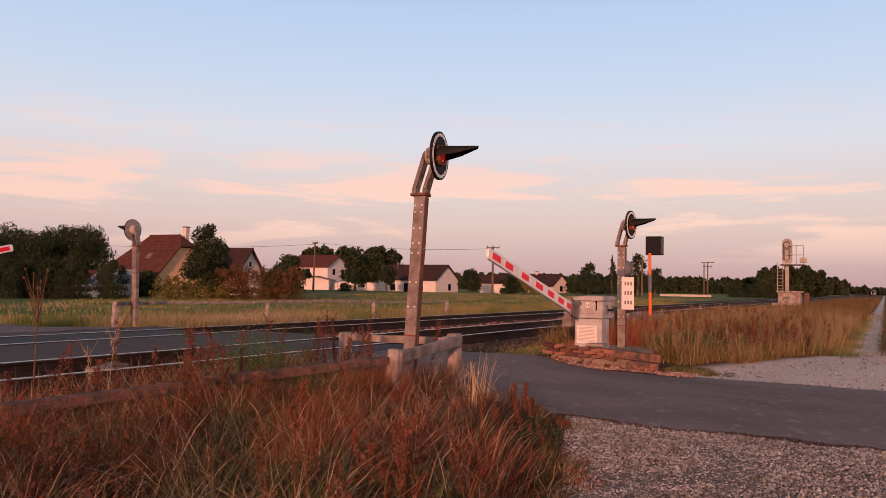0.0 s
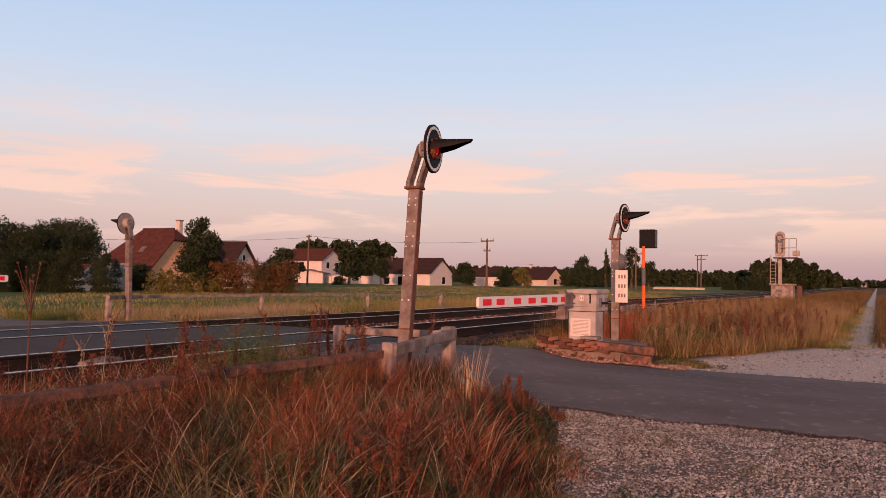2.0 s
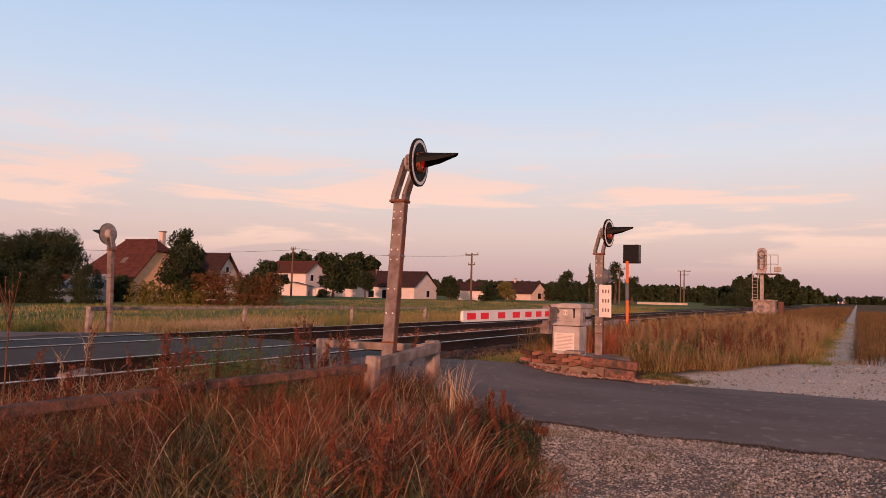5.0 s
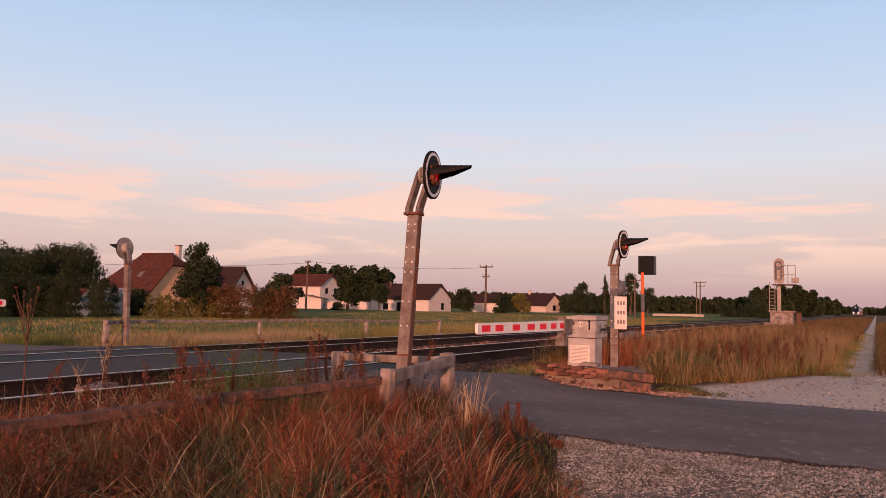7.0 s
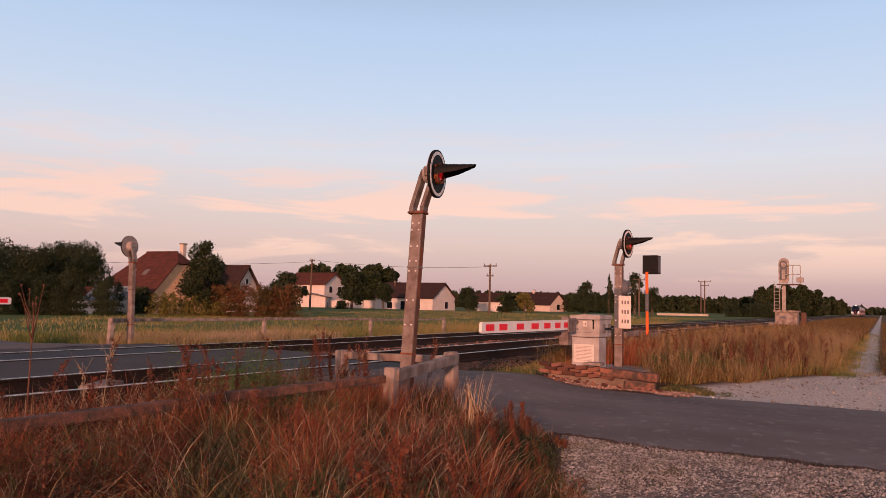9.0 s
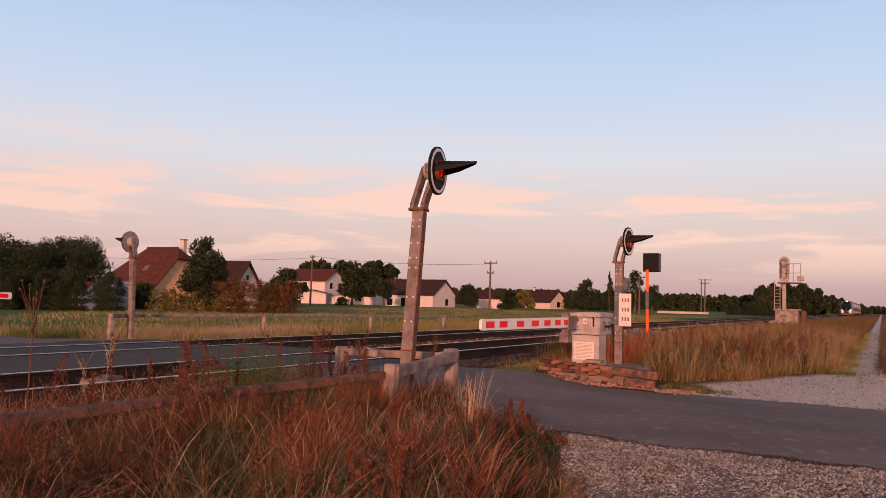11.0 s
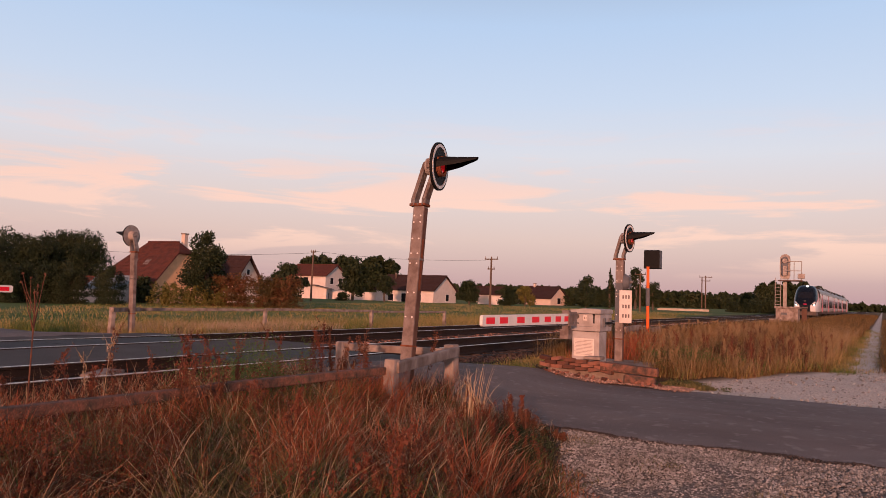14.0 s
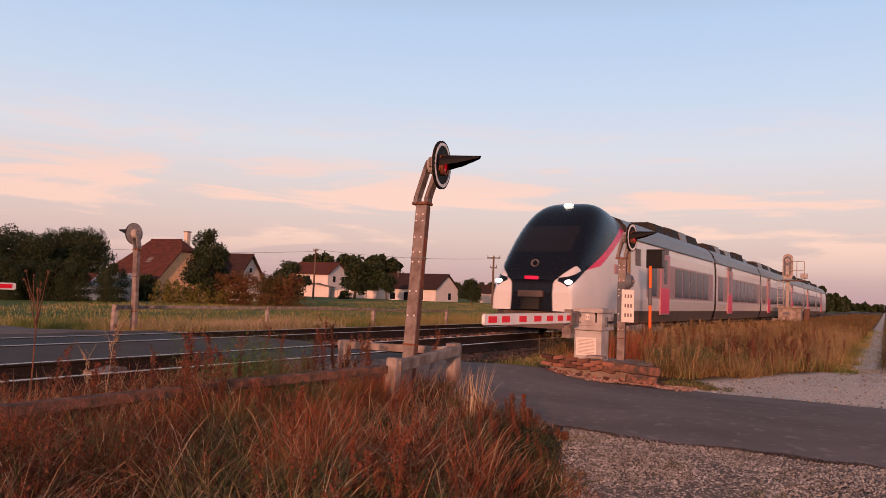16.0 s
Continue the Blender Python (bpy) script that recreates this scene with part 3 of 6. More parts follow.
# ---- crossing equipment ----
def ring_plate(bm, r0, r1, y0, y1, seg=40):
    """A flat ring (or a disc when r0 is 0) about the y axis."""
    for k in range(seg):
        a, b = k * math.tau / seg, (k + 1) * math.tau / seg
        p = lambda r, t, y: bm.verts.new((r * math.cos(t), y, r * math.sin(t)))
        if r0:
            bm.faces.new((p(r0, a, y0), p(r1, a, y0), p(r1, b, y0), p(r0, b, y0)))
            bm.faces.new((p(r0, b, y1), p(r1, b, y1), p(r1, a, y1), p(r0, a, y1)))
        else:
            bm.faces.new((p(r1, a, y0), p(r1, b, y0), bm.verts.new((0, y0, 0))))
            bm.faces.new((p(r1, b, y1), p(r1, a, y1), bm.verts.new((0, y1, 0))))
        bm.faces.new((p(r1, a, y0), p(r1, a, y1), p(r1, b, y1), p(r1, b, y0)))
    bmesh.ops.remove_doubles(bm, verts=bm.verts[:], dist=1e-5)
    bmesh.ops.recalc_face_normals(bm, faces=bm.faces[:])
    return bm


def crossing_light(m, lean, height, head, label, turn=0.0, out=-0.2, rise=0.49):
    """A grey box-section post with two cranked arms, a round black target with a white rim, a red lamp and a tapering hood."""
    L = thing("crossing_light", m, label, "crossing light", "level crossing lights")
    h = height
    post = part("post", cube(-0.05, -0.075, -0.35, 0.05, 0.075, h, 0.012), M_POST, L)
    post.matrix_basis = lean
    # rust-brown face plate; its dark tone also carries this side's shade
    part("side_channel", cube(-0.03, -0.0775, -0.3, 0.046, -0.0752, h - 0.02), M_CHANNEL, post, "rust-brown channel face, darkened as the shaded side")
    part("rust_streak", cube(-0.022, -0.0795, h - 1.02, 0.02, -0.0778, h - 0.40), M_RUST, post, "rusty strip on the post")
    part("clamp", cube(-0.056, -0.081, h - 0.66, 0.056, 0.081, h - 0.635, 0.004), M_STEEL, post)
    part("clamp", cube(-0.056, -0.081, 0.42, 0.056, 0.081, 0.44, 0.004), M_RUST, post)
    me = mesh_of("bolt", rod(bmesh.new(), (-0.06, 0, 0), (-0.048, 0, 0), 0.010, seg=6), M_WHITE)
    for z in (h - 0.12, h - 0.20, h - 0.40, h - 0.58, h - 0.70, h - 1.05, h - 1.34):
        for y in (-0.045, 0.045):
            shared("bolt", me, post, pose(0, y, z))
    # bracket: cap plate, two parallel cranked arms with daylight between them
    cap = part("cap_plate", cube(-0.07, -0.095, h, 0.07, 0.125, h + 0.035, 0.010), M_RUST, post, "rusty cap plate")
    mb = mesh_of("cap_bolt", rod(bmesh.new(), (-0.082, 0, 0), (-0.068, 0, 0), 0.012, seg=6), M_STEEL)
    for y in (-0.06, 0.0, 0.06, 0.10):
        shared("cap_bolt", mb, cap, pose(0, y, h + 0.018))
    k = -(rise - 0.02) * 0.21

    def arm_profile(y, top):
        q = k * top / (rise - 0.02)
        return [(y + 0.028, 0.035), (y + 0.028, 0.085), (y + 0.024 + q, top - 0.03), (y + 0.008 + q, top), (y - 0.016 + q, top), (y - 0.028 + q, top - 0.03), (y - 0.026, 0.085), (y - 0.026, 0.035)]

    for y, top, name in ((0.088, rise + 0.06, "bracket_arm"), (-0.064, rise - 0.02, "bracket_arm")):
        a = part(name, prism(bmesh.new(), arm_profile(y, top), -0.05, 0.05, lambda u, v, w: (w, u, h + v)), M_STEEL, post, "galvanised cranked arm")
        part("arm_web", prism(bmesh.new(), [(y + 0.012, 0.09), (y + 0.008 + k * 0.85, top - 0.08), (y - 0.012 + k * 0.85, top - 0.08), (y - 0.012, 0.09)], -0.0525, -0.0505, lambda u, v, w: (w, u, h + v)), M_POST, a)
    hd = part("target", ring_plate(bmesh.new(), 0, head, -0.012, 0.012), M_BLACK, L, "round black target board")
    hd.matrix_basis = lean @ pose(0, out, h + rise, 0, 0, turn)
    part("rim", ring_plate(bmesh.new(), head - 0.042, head - 0.006, -0.018, -0.0125), M_WHITE, hd, "white painted rim")
    part("back_plate", ring_plate(bmesh.new(), 0, head + 0.012, 0.0165, 0.022), M_PALE, hd, "grey back of the target")
    part("outer_rim", ring_plate(bmesh.new(), head, head + 0.016, -0.016, 0.016), M_BLACK, hd)
    part("back_housing", rod(bmesh.new(), (0, 0.0225, 0), (0, 0.15, 0), 0.13, 0.10, 20), M_PALE, hd)
    part("housing_hinge", cube(-0.15, 0.0225, -0.05, -0.125, 0.11, 0.05, 0.006), M_POST, hd)
    part("lamp_bezel", ring_plate(bmesh.new(), 0.09, 0.125, -0.06, -0.0125), M_RUST, hd, "rusty lamp bezel")
    part("lens", rod(bmesh.new(), (0, -0.012, 0), (0, -0.045, 0), 0.09, 0.078, 24), M_LENS, hd, "red signal lens")
    for a in (35, 145, 215, 325):
        part("bezel_lug", rod(bmesh.new(), (0.13 * math.cos(radians(a)), -0.03, 0.13 * math.sin(radians(a))), (0.13 * math.cos(radians(a)), -0.0125, 0.13 * math.sin(radians(a))), 0.018, seg=6), M_RUST, hd)
    # tapering hood over the lamp, its back level
    bm = bmesh.new()
    seg = 14
    prev = None
    for j in range(seg + 1):
        a = math.pi * (-0.10 + 1.20 * j / seg)
        row = [bm.verts.new((0.135 * math.cos(a), -0.0125, 0.115 * math.sin(a))),
               bm.verts.new((0.09 * math.cos(a), -0.24, 0.033 + 0.075 * math.sin(a))),
               bm.verts.new((0.028 * math.cos(a), -0.47 - 0.02 * math.sin(a), 0.085 + 0.02 * math.sin(a)))]
        if prev:
            for i in (0, 1):
                bm.faces.new((prev[i], prev[i + 1], row[i + 1], row[i]))
        prev = row
    hood = part("hood", bm, M_BLACK, hd, "black tapering hood")
    so = hood.modifiers.new("thick", "SOLIDIFY")
    so.thickness = 0.006
    return L, post


def barrier_machine(m):
    """The grey barrier drive: pedestal with a notice, hinged housing, lid, latches."""
    B = thing("barrier_drive", m, "weathered grey plastic barrier drive cabinet on a pedestal", "barrier drive")
    part("pedestal", cube(-0.02, -0.27, -0.4, 0.40, 0.23, 0.50, 0.02), M_BOX, B)
    part("housing", cube(-0.05, -0.29, 0.505, 0.62, 0.25, 0.86, 0.025), M_BOX, B)
    lid = bmesh.new()
    prism(lid, [(-0.31, 0.866), (0.27, 0.866), (0.265, 0.93), (0.0, 0.965), (-0.30, 0.955)], -0.075, 0.64, lambda u, v, w: (w, u, v))
    bmesh.ops.bevel(lid, geom=lid.edges[:], offset=0.012, segments=2, affect="EDGES")
    lid = part("lid", lid, M_BOX, B, "overhanging grey lid")
    part("lid_seam", cube(-0.0765, -0.285, 0.856, -0.05, 0.245, 0.8655, 0.002), M_DARKGREY, lid)
    part("seam", cube(-0.024, -0.262, 0.498, 0.36, 0.222, 0.5045), M_BLACK, B)
    for y in (-0.18, 0.225):
        la = part("latch", cube(-0.068, y - 0.012, 0.67, -0.051, y + 0.012, 0.86, 0.004), M_BLACK, B, "dark latch")
        part("latch_knob", cube(-0.086, y - 0.02, 0.835, -0.069, y + 0.02, 0.865, 0.005), M_BLACK, la)
    part("side_handle", cube(0.12, -0.345, 0.66, 0.46, -0.292, 0.70, 0.012), M_BLACK, B, "dark side handle")
    part("side_clip", cube(0.10, -0.325, 0.60, 0.17, -0.292, 0.78, 0.008), M_DARKGREY, B)
    part("side_clip", cube(0.42, -0.325, 0.60, 0.49, -0.292, 0.78, 0.008), M_DARKGREY, B)
    part("recess", cube(-0.0535, -0.16, 0.60, -0.0505, 0.18, 0.605), M_DARKGREY, B)
    pl = part("number_plate", cube(-0.058, -0.055, 0.72, -0.0515, 0.015, 0.83, 0.002), M_PAPER, B, "small white plate")
    part("bar", cube(-0.0605, -0.042, 0.75, -0.0582, -0.030, 0.80), M_INK, pl)
    part("bar", cube(-0.0605, -0.015, 0.75, -0.0582, -0.003, 0.80), M_INK, pl)
    part("hole", cube(-0.0525, 0.10, 0.65, -0.0505, 0.125, 0.675), M_BLACK, B)
    no = part("notice", cube(-0.028, -0.18, 0.0, -0.0205, 0.19, 0.36, 0.003), M_PAPER, B, "white notice with small print")
    me = mesh_of("text_line", cube(-0.0015, -0.15, -0.004, 0.0, 0.15, 0.004), M_PRINT)
    for i in range(11):
        o = shared("text_line", me, no, pose(-0.0285, 0.005 + random.uniform(-0.02, 0.02), 0.32 - i * 0.028))
    part("bearing", cube(-0.62, 0.08, 0.36, -0.50, 0.20, 0.92, 0.012), M_POST, B, "grey steel bearing plate of the arm")
    part("counter_box", cube(-0.66, 0.06, 0.36, -0.48, 0.22, 0.55, 0.012), M_POST, B)
    part("shaft", rod(bmesh.new(), (-0.56, 0.14, 0.80), (0.0, 0.14, 0.80), 0.05, 0.05, 12), M_STEEL, B)
    part("base_plate", cube(-0.06, -0.33, -0.42, 0.62, 0.29, -0.10, 0.01), M_CONC, B)
    k = 0.87
    for o in B.children_recursive:
        if o.data.users == 1:
            o.data.transform(Matrix.Diagonal((1, 1, k, 1)))
        o.location.z *= k
    return B


def crossing_barrier(m, length, bands, label):
    """A white boom with red blocks on both faces; its pivot is the origin, it lies along -X."""
    A = thing("crossing_barrier", m, label, "barrier", "level crossing barriers")
    bm = prism(bmesh.new(), [(0.35, -0.08), (0.0, -0.085), (-length, -0.075), (-length - 0.03, -0.05), (-length - 0.03, 0.05), (-length, 0.075), (0.0, 0.085), (0.35, 0.08)], -0.022, 0.022, lambda u, v, w: (u, w, v))
    part("boom", bm, M_WHITE, A)
    me = mesh_of("red_block", cube(-0.5, -0.0255, -0.044, 0.5, -0.0225, 0.044), M_RED)
    mb = mesh_of("red_block", cube(-0.5, 0.0225, -0.044, 0.5, 0.0255, 0.044), M_RED)
    for x0, x1 in bands:
        for e in (me, mb):
            b = shared("red_block", e, A, None, "red reflective block")
            b.matrix_basis = Matrix.Translation(((x0 + x1) / 2, 0, 0)) @ Matrix.Diagonal((x1 - x0, 1, 1, 1))
    part("pivot_plate", cube(0.05, -0.045, -0.12, 0.42, -0.026, 0.115, 0.006), M_POST, A, "grey bolted pivot plate")
    me = mesh_of("bolt", rod(bmesh.new(), (0, -0.055, 0), (0, -0.044, 0), 0.014, seg=6), M_DARKGREY)
    for x in (0.12, 0.24, 0.36):
        for z in (-0.07, 0.07):
            shared("bolt", me, A, pose(x, 0, z))
    return A


def rows_of_fence(posts, rails, label, mat_post, mat_rail, name="fence"):
    F = thing(name, pose(*posts[0][:2], 0), label, "fence")
    o = Vector((posts[0][0], posts[0][1], 0))
    for x, y, z0, z1, w in posts:
        bm = cube(-w, -w, z0, w, w, z1, 0.02)
        p = part("fence_post", bm, mat_post, F)
        p.matrix_basis = Matrix.Translation(Vector((x, y, 0)) - o) @ pose(0, 0, 0, random.uniform(-2, 2), random.uniform(-2, 2), random.uniform(-6, 6))
    for a, b, h, w in rails:
        a, b = Vector(a) - o, Vector(b) - o
        d = b - a
        bm = cube(0, -w, -h, d.length, w, h, 0.015)
        r = part("fence_rail", bm, mat_rail, F)
        r.matrix_basis = Matrix.Translation(a) @ d.to_track_quat("X", "Z").to_matrix().to_4x4()
    return F


light_a, _ = crossing_light(pose(7.62, 4.85, 0.0), pose(0, 0, 0, 0.0, 5.4, 0), 2.11, 0.275, "leaning grey crossing light post with round black target and hood", 10.0, -0.21, 0.49)
light_b, post_b = crossing_light(pose(14.45, 4.38, -0.1), pose(0, 0, 0, 0, -1.0, 0), 1.94, 0.255, "grey crossing light post with round black target, bell and notice", -4.0, -0.17, 0.42)
light_c, _ = crossing_light(pose(12.6, 16.1, -0.1), pose(0, 0, 0, 0, 1.5, 180), 1.94, 0.25, "grey crossing light post seen from behind across the rails", 6.0, -0.13, 0.42)
part("sleeve", cube(-0.054, -0.079, 0.75, 0.054, 0.079, 1.5, 0.01), M_DARKGREY, post_b, "dark sleeve round the post")
bell = part("bell", rod(bmesh.new(), (0, -0.10, 1.52), (0.0, -0.20, 1.52), 0.16, 0.10, 20), M_DARKGREY, post_b, "round dark grey bell")
part("striker", rod(bmesh.new(), (0, -0.20, 1.52), (0, -0.25, 1.52), 0.03, 0.02, 10), M_STEEL, bell)
notice = part("notice", cube(-0.09, -0.26, 0.74, -0.082, -0.02, 1.36, 0.004), M_PAPER, post_b, "white notice with three rows of dark writing")
for zz in (1.2, 1.02, 0.84):
    for yy in (-0.22, -0.165, -0.11):
        part("letter_bar", cube(-0.093, yy, zz, -0.0905, yy + 0.03, zz + 0.07), M_INK, notice)

drive = barrier_machine(pose(13.0, 4.56, 0.06))
arm = crossing_barrier(pose(12.2, 4.62, 0.72), 3.1, [(-3.02, -2.76), (-2.60, -2.34), (-2.02, -1.76), (-1.48, -1.20), (-0.98, -0.72), (-0.52, -0.28), (-0.12, 0.06)], "white barrier arm with red blocks, lowered across the lane")
arm2 = crossing_barrier(pose(6.4, 16.4, 0.86) @ pose(0, 0, 0, 0, 0, 180), 3.3, [(-3.25, -2.95), (-2.6, -2.3), (-2.0, -1.7), (-1.4, -1.1), (-0.8, -0.5)], "white barrier arm with red blocks across the far lane")
drive2 = copy_thing(drive, pose(6.1, 16.35, -0.06, 0, 0, 180))

# crumbling brick plinth under the drive and the light post
pl = thing("plinth", pose(0, 0, 0), "low crumbling plinth of red brick and concrete with weeds", "plinth", kind="structure")
me_b = mesh_of("brick", cube(-0.105, -0.05, -0.032, 0.105, 0.05, 0.032, 0.006), M_BRICK)
for k in range(3):
    for i in range(6):
        if random.random() < (0.0, 0.05, 0.3)[k]:
            continue
        y = 5.18 - i * 0.222 - 0.11 * (k % 2)
        shared("brick", me_b, pl, pose(12.76 + random.uniform(-0.025, 0.02), y, -0.105 + k * 0.06 - 0.04 * (5.3 - y), random.uniform(-11, 11), random.uniform(-11, 11), 90 + random.uniform(-16, 16)))
for i in range(26):
    y = random.uniform(3.1, 5.3)
    shared("brick", me_b, pl, pose(12.55 + random.uniform(-0.16, 0.1), y, -0.30 + 0.05 * (y - 3.1), random.uniform(-40, 40), random.uniform(-40, 40), random.uniform(0, 180)) @ Matrix.Diagonal((0.4, 0.5, 0.5, 1)))
part("fill", cube(12.86, 3.75, -0.55, 14.9, 5.2, -0.09, 0.06), M_CONC, pl, "stained concrete slab")
part("cap_stone", cube(12.66, 4.16, 0.03, 12.92, 4.46, 0.085, 0.02), M_CONCW, pl, "pale broken cap stone")
ed = part("edging", cube(-0.08, -0.98, -0.17, 0.07, 0.0, -0.02, 0.045), M_BEAM, pl, "reddish concrete edging")
ed.matrix_basis = pose(12.78, 4.18, 0.03, 3.0, 0, 2)
ed = part("edging", cube(-0.08, -0.50, -0.16, 0.07, 0.0, -0.01, 0.03), M_BEAM, pl, "reddish broken concrete edging")
ed.matrix_basis = pose(12.64, 3.72, -0.15, 3, 4, 6)

# small white cover between the sleepers
cov = thing("track_cover", pose(6.53, 8.85, -0.16, 2, -4, 20), "grey dented metal cover beside the rail", "cover")
part("lid", cube(-0.26, -0.15, 0.0, 0.26, 0.15, 0.05, 0.015), M_CONCW, cov)
part("plate", cube(-0.20, -0.11, 0.051, 0.16, 0.10, 0.058, 0.0), M_STEEL, cov)

# fences
rows_of_fence([(6.85, 4.55, -0.5, 0.34, 0.065), (8.85, 4.92, -0.45, 0.40, 0.075), (8.5, 6.45, -0.5, 0.36, 0.07)],
              [((6.85, 4.5, 0.25), (8.85, 4.86, 0.31), 0.06, 0.05), ((8.5, 6.42, 0.29), (8.85, 4.95, 0.29), 0.05, 0.05)], "pale concrete fence posts and rails at the lane side", M_CONCW, M_CONCW)
rows_of_fence([(4.62, 4.85, -0.5, 0.22, 0.055), (2.4, 4.85, -0.5, 0.22, 0.055)], [((6.8, 4.62, 0.215), (4.6, 4.85, 0.195), 0.042, 0.055), ((4.58, 4.86, 0.18), (2.4, 4.87, 0.185), 0.040, 0.055), ((2.4, 4.87, 0.185), (-1.0, 4.9, 0.18), 0.040, 0.055)],
              "low lichen-stained concrete rails along the verge", M_BEAM, M_BEAM)
rows_of_fence([(11.95, 16.0, -0.4, 0.5, 0.06), (13.0, 16.6, -0.4, 0.5, 0.06), (17.4, 16.2, -0.4, 0.46, 0.05), (22.7, 16.0, -0.4, 0.45, 0.06), (28.0, 16.0, -0.4, 0.42, 0.06)],
              [((11.9, 15.93, 0.43), (13.1, 16.5, 0.42), 0.05, 0.04), ((13.0, 16.6, 0.42), (17.4, 16.2, 0.42), 0.04, 0.03), ((17.4, 16.2, 0.44), (22.7, 16.0, 0.40), 0.04, 0.03), ((22.7, 16.0, 0.38), (28.0, 16.0, 0.36), 0.035, 0.03)],
              "concrete post and rail fence in grass beyond the rails", M_CONCW, M_CONCW)
rows_of_fence([(16.2, 5.6, -0.5, 0.40, 0.07), (19.0, 5.8, -0.5, 0.28, 0.07), (23.8, 6.0, -0.5, 0.32, 0.07), (27.3, 6.0, -0.5, 0.30, 0.07)],
              [((16.2, 5.6, 0.26), (23.8, 6.0, 0.24), 0.07, 0.04), ((18.6, 5.5, 0.36), (20.4, 5.6, 0.38), 0.07, 0.04)], "low concrete fence rails sunk in dry grass", M_CONC, M_CONCW)

# black square board on an orange pole
sb = thing("trackside_board", pose(21.5, 5.7, -0.3), "black square box on an orange fluorescent pole in grass", "track sign")
part("pole", rod(bmesh.new(), (0, 0, -0.3), (-0.12, 0, 2.35), 0.042, 0.04, 12), M_ORANGE, sb)
bb = part("box", cube(-0.10, -0.30, 2.30, 0.24, 0.13, 2.82, 0.015), M_BLACK, sb, "matt black box")
part("box_back", cube(-0.04, -0.306, 2.33, 0.20, -0.301, 2.79), M_DARKGREY, bb, "weathered grey side panel")
part("sleeve", rod(bmesh.new(), (-0.07, 0, 1.25), (-0.10, 0, 1.75), 0.055, 0.055, 12), M_DARKGREY, sb)


def signal_mast(m):
    S = thing("railway_signal", m, "grey railway signal seen from behind with ladder and cage", "railway signal")
    part("pit", cube(-0.5, -0.9, -0.6, 0.8, 0.55, 0.75, 0.03), M_CONCW, S, "concrete base box")
    part("pit_lid", cube(-0.6, -1.0, 0.752, 0.9, 0.65, 0.88, 0.02), M_CONCW, S)
    part("slot", cube(-0.505, -0.2, 0.3, -0.5, 0.2, 0.45), M_DARKGREY, S)
    part("step", cube(-1.1, 0.2, -0.6, -0.5, 0.9, 0.0, 0.03), M_CONCW, S)
    part("mast", cube(-0.1, -0.12, 0.88, 0.1, 0.12, 2.7, 0.02), M_PALE, S)
    lad = part("ladder", cube(-0.36, 0.22, 0.88, -0.32, 0.26, 2.9), M_PALE, S)
    part("stile", cube(-0.36, 0.58, 0.88, -0.32, 0.62, 2.9), M_PALE, lad)
    me = mesh_of("rung", rod(bmesh.new(), (-0.34, 0.24, 0), (-0.34, 0.60, 0), 0.018, seg=6), M_PALE)
    for i in range(8):
        shared("rung", me, lad, pose(0, 0, 1.0 + i * 0.24))
    part("platform", cube(-0.45, -1.15, 2.66, 0.4, 0.40, 2.74, 0.01), M_CHANNEL, S, "rusty steel platform")
    out = []
    for k in range(17):
        a = math.pi * k / 16
        out.append((0.34 * math.cos(a), 4.25 + 0.34 * math.sin(a)))
    out += [(-0.34, 3.05), (-0.26, 2.8), (0.26, 2.8), (0.34, 3.05)]
    part("target", prism(bmesh.new(), out, -0.05, 0.05, lambda u, v, w: (w, u, v)), M_PALE, S, "tall rounded signal target")
    inner = [(u * 0.62, 3.75 + (v - 3.7) * 0.74) for u, v in out]
    part("housing", prism(bmesh.new(), inner, -0.22, -0.051, lambda u, v, w: (w, u, v)), M_DARKGREY, S, "dark grey lamp housing")
    part("lamp_hatch", rod(bmesh.new(), (-0.28, 0, 4.1), (-0.221, 0, 4.1), 0.17, 0.17, 20), M_PALE, S)
    part("hatch", cube(-0.26, -0.12, 3.05, -0.221, 0.12, 3.75, 0.01), M_PALE, S)
    for z in (4.05, 3.4):
        part("guard_rail", rod(bmesh.new(), (-0.4, -1.1, z), (-0.4, -0.05, z), 0.025, seg=6), M_PALE, S)
    for y in (-1.1, -0.62):
        part("guard_post", rod(bmesh.new(), (-0.4, y, 2.74), (-0.4, y, 4.05), 0.025, seg=6), M_PALE, S)
    part("junction_box", cube(-0.5, -1.3, 2.85, -0.2, -0.85, 3.2, 0.04), M_PALE, S, "small grey box on the platform")
    part("cabinet", cube(0.9, -1.35, -0.6, 1.2, -1.0, 0.75, 0.03), M_CHANNEL, S, "narrow brown cabinet")
    return S


signal_mast(pose(59.0, 6.0, 0.25))


def utility_pole(x, y, z, h, label, arms, lean=0.0, turn=0.0):
    U = thing("utility_pole", pose(x, y, z, 0, lean, turn), label, "utility pole", "overhead line poles")
    part("pole", rod(bmesh.new(), (0, 0, -0.5), (0, 0, h), 0.16, 0.11, 10), M_WOODP, U)
    me = mesh_of("insulator", rod(bmesh.new(), (0, 0, 0), (0, 0, 0.28), 0.06, 0.04, 8), M_STEEL)
    for zz, w in arms:
        a = part("cross_arm", cube(-0.06, -w, zz - 0.07, 0.06, w, zz + 0.07, 0.01), M_WOODP, U)
        for yy in (-w + 0.08, 0, w - 0.08):
            shared("insulator", me, a, pose(0, yy, zz + 0.07))
    return U


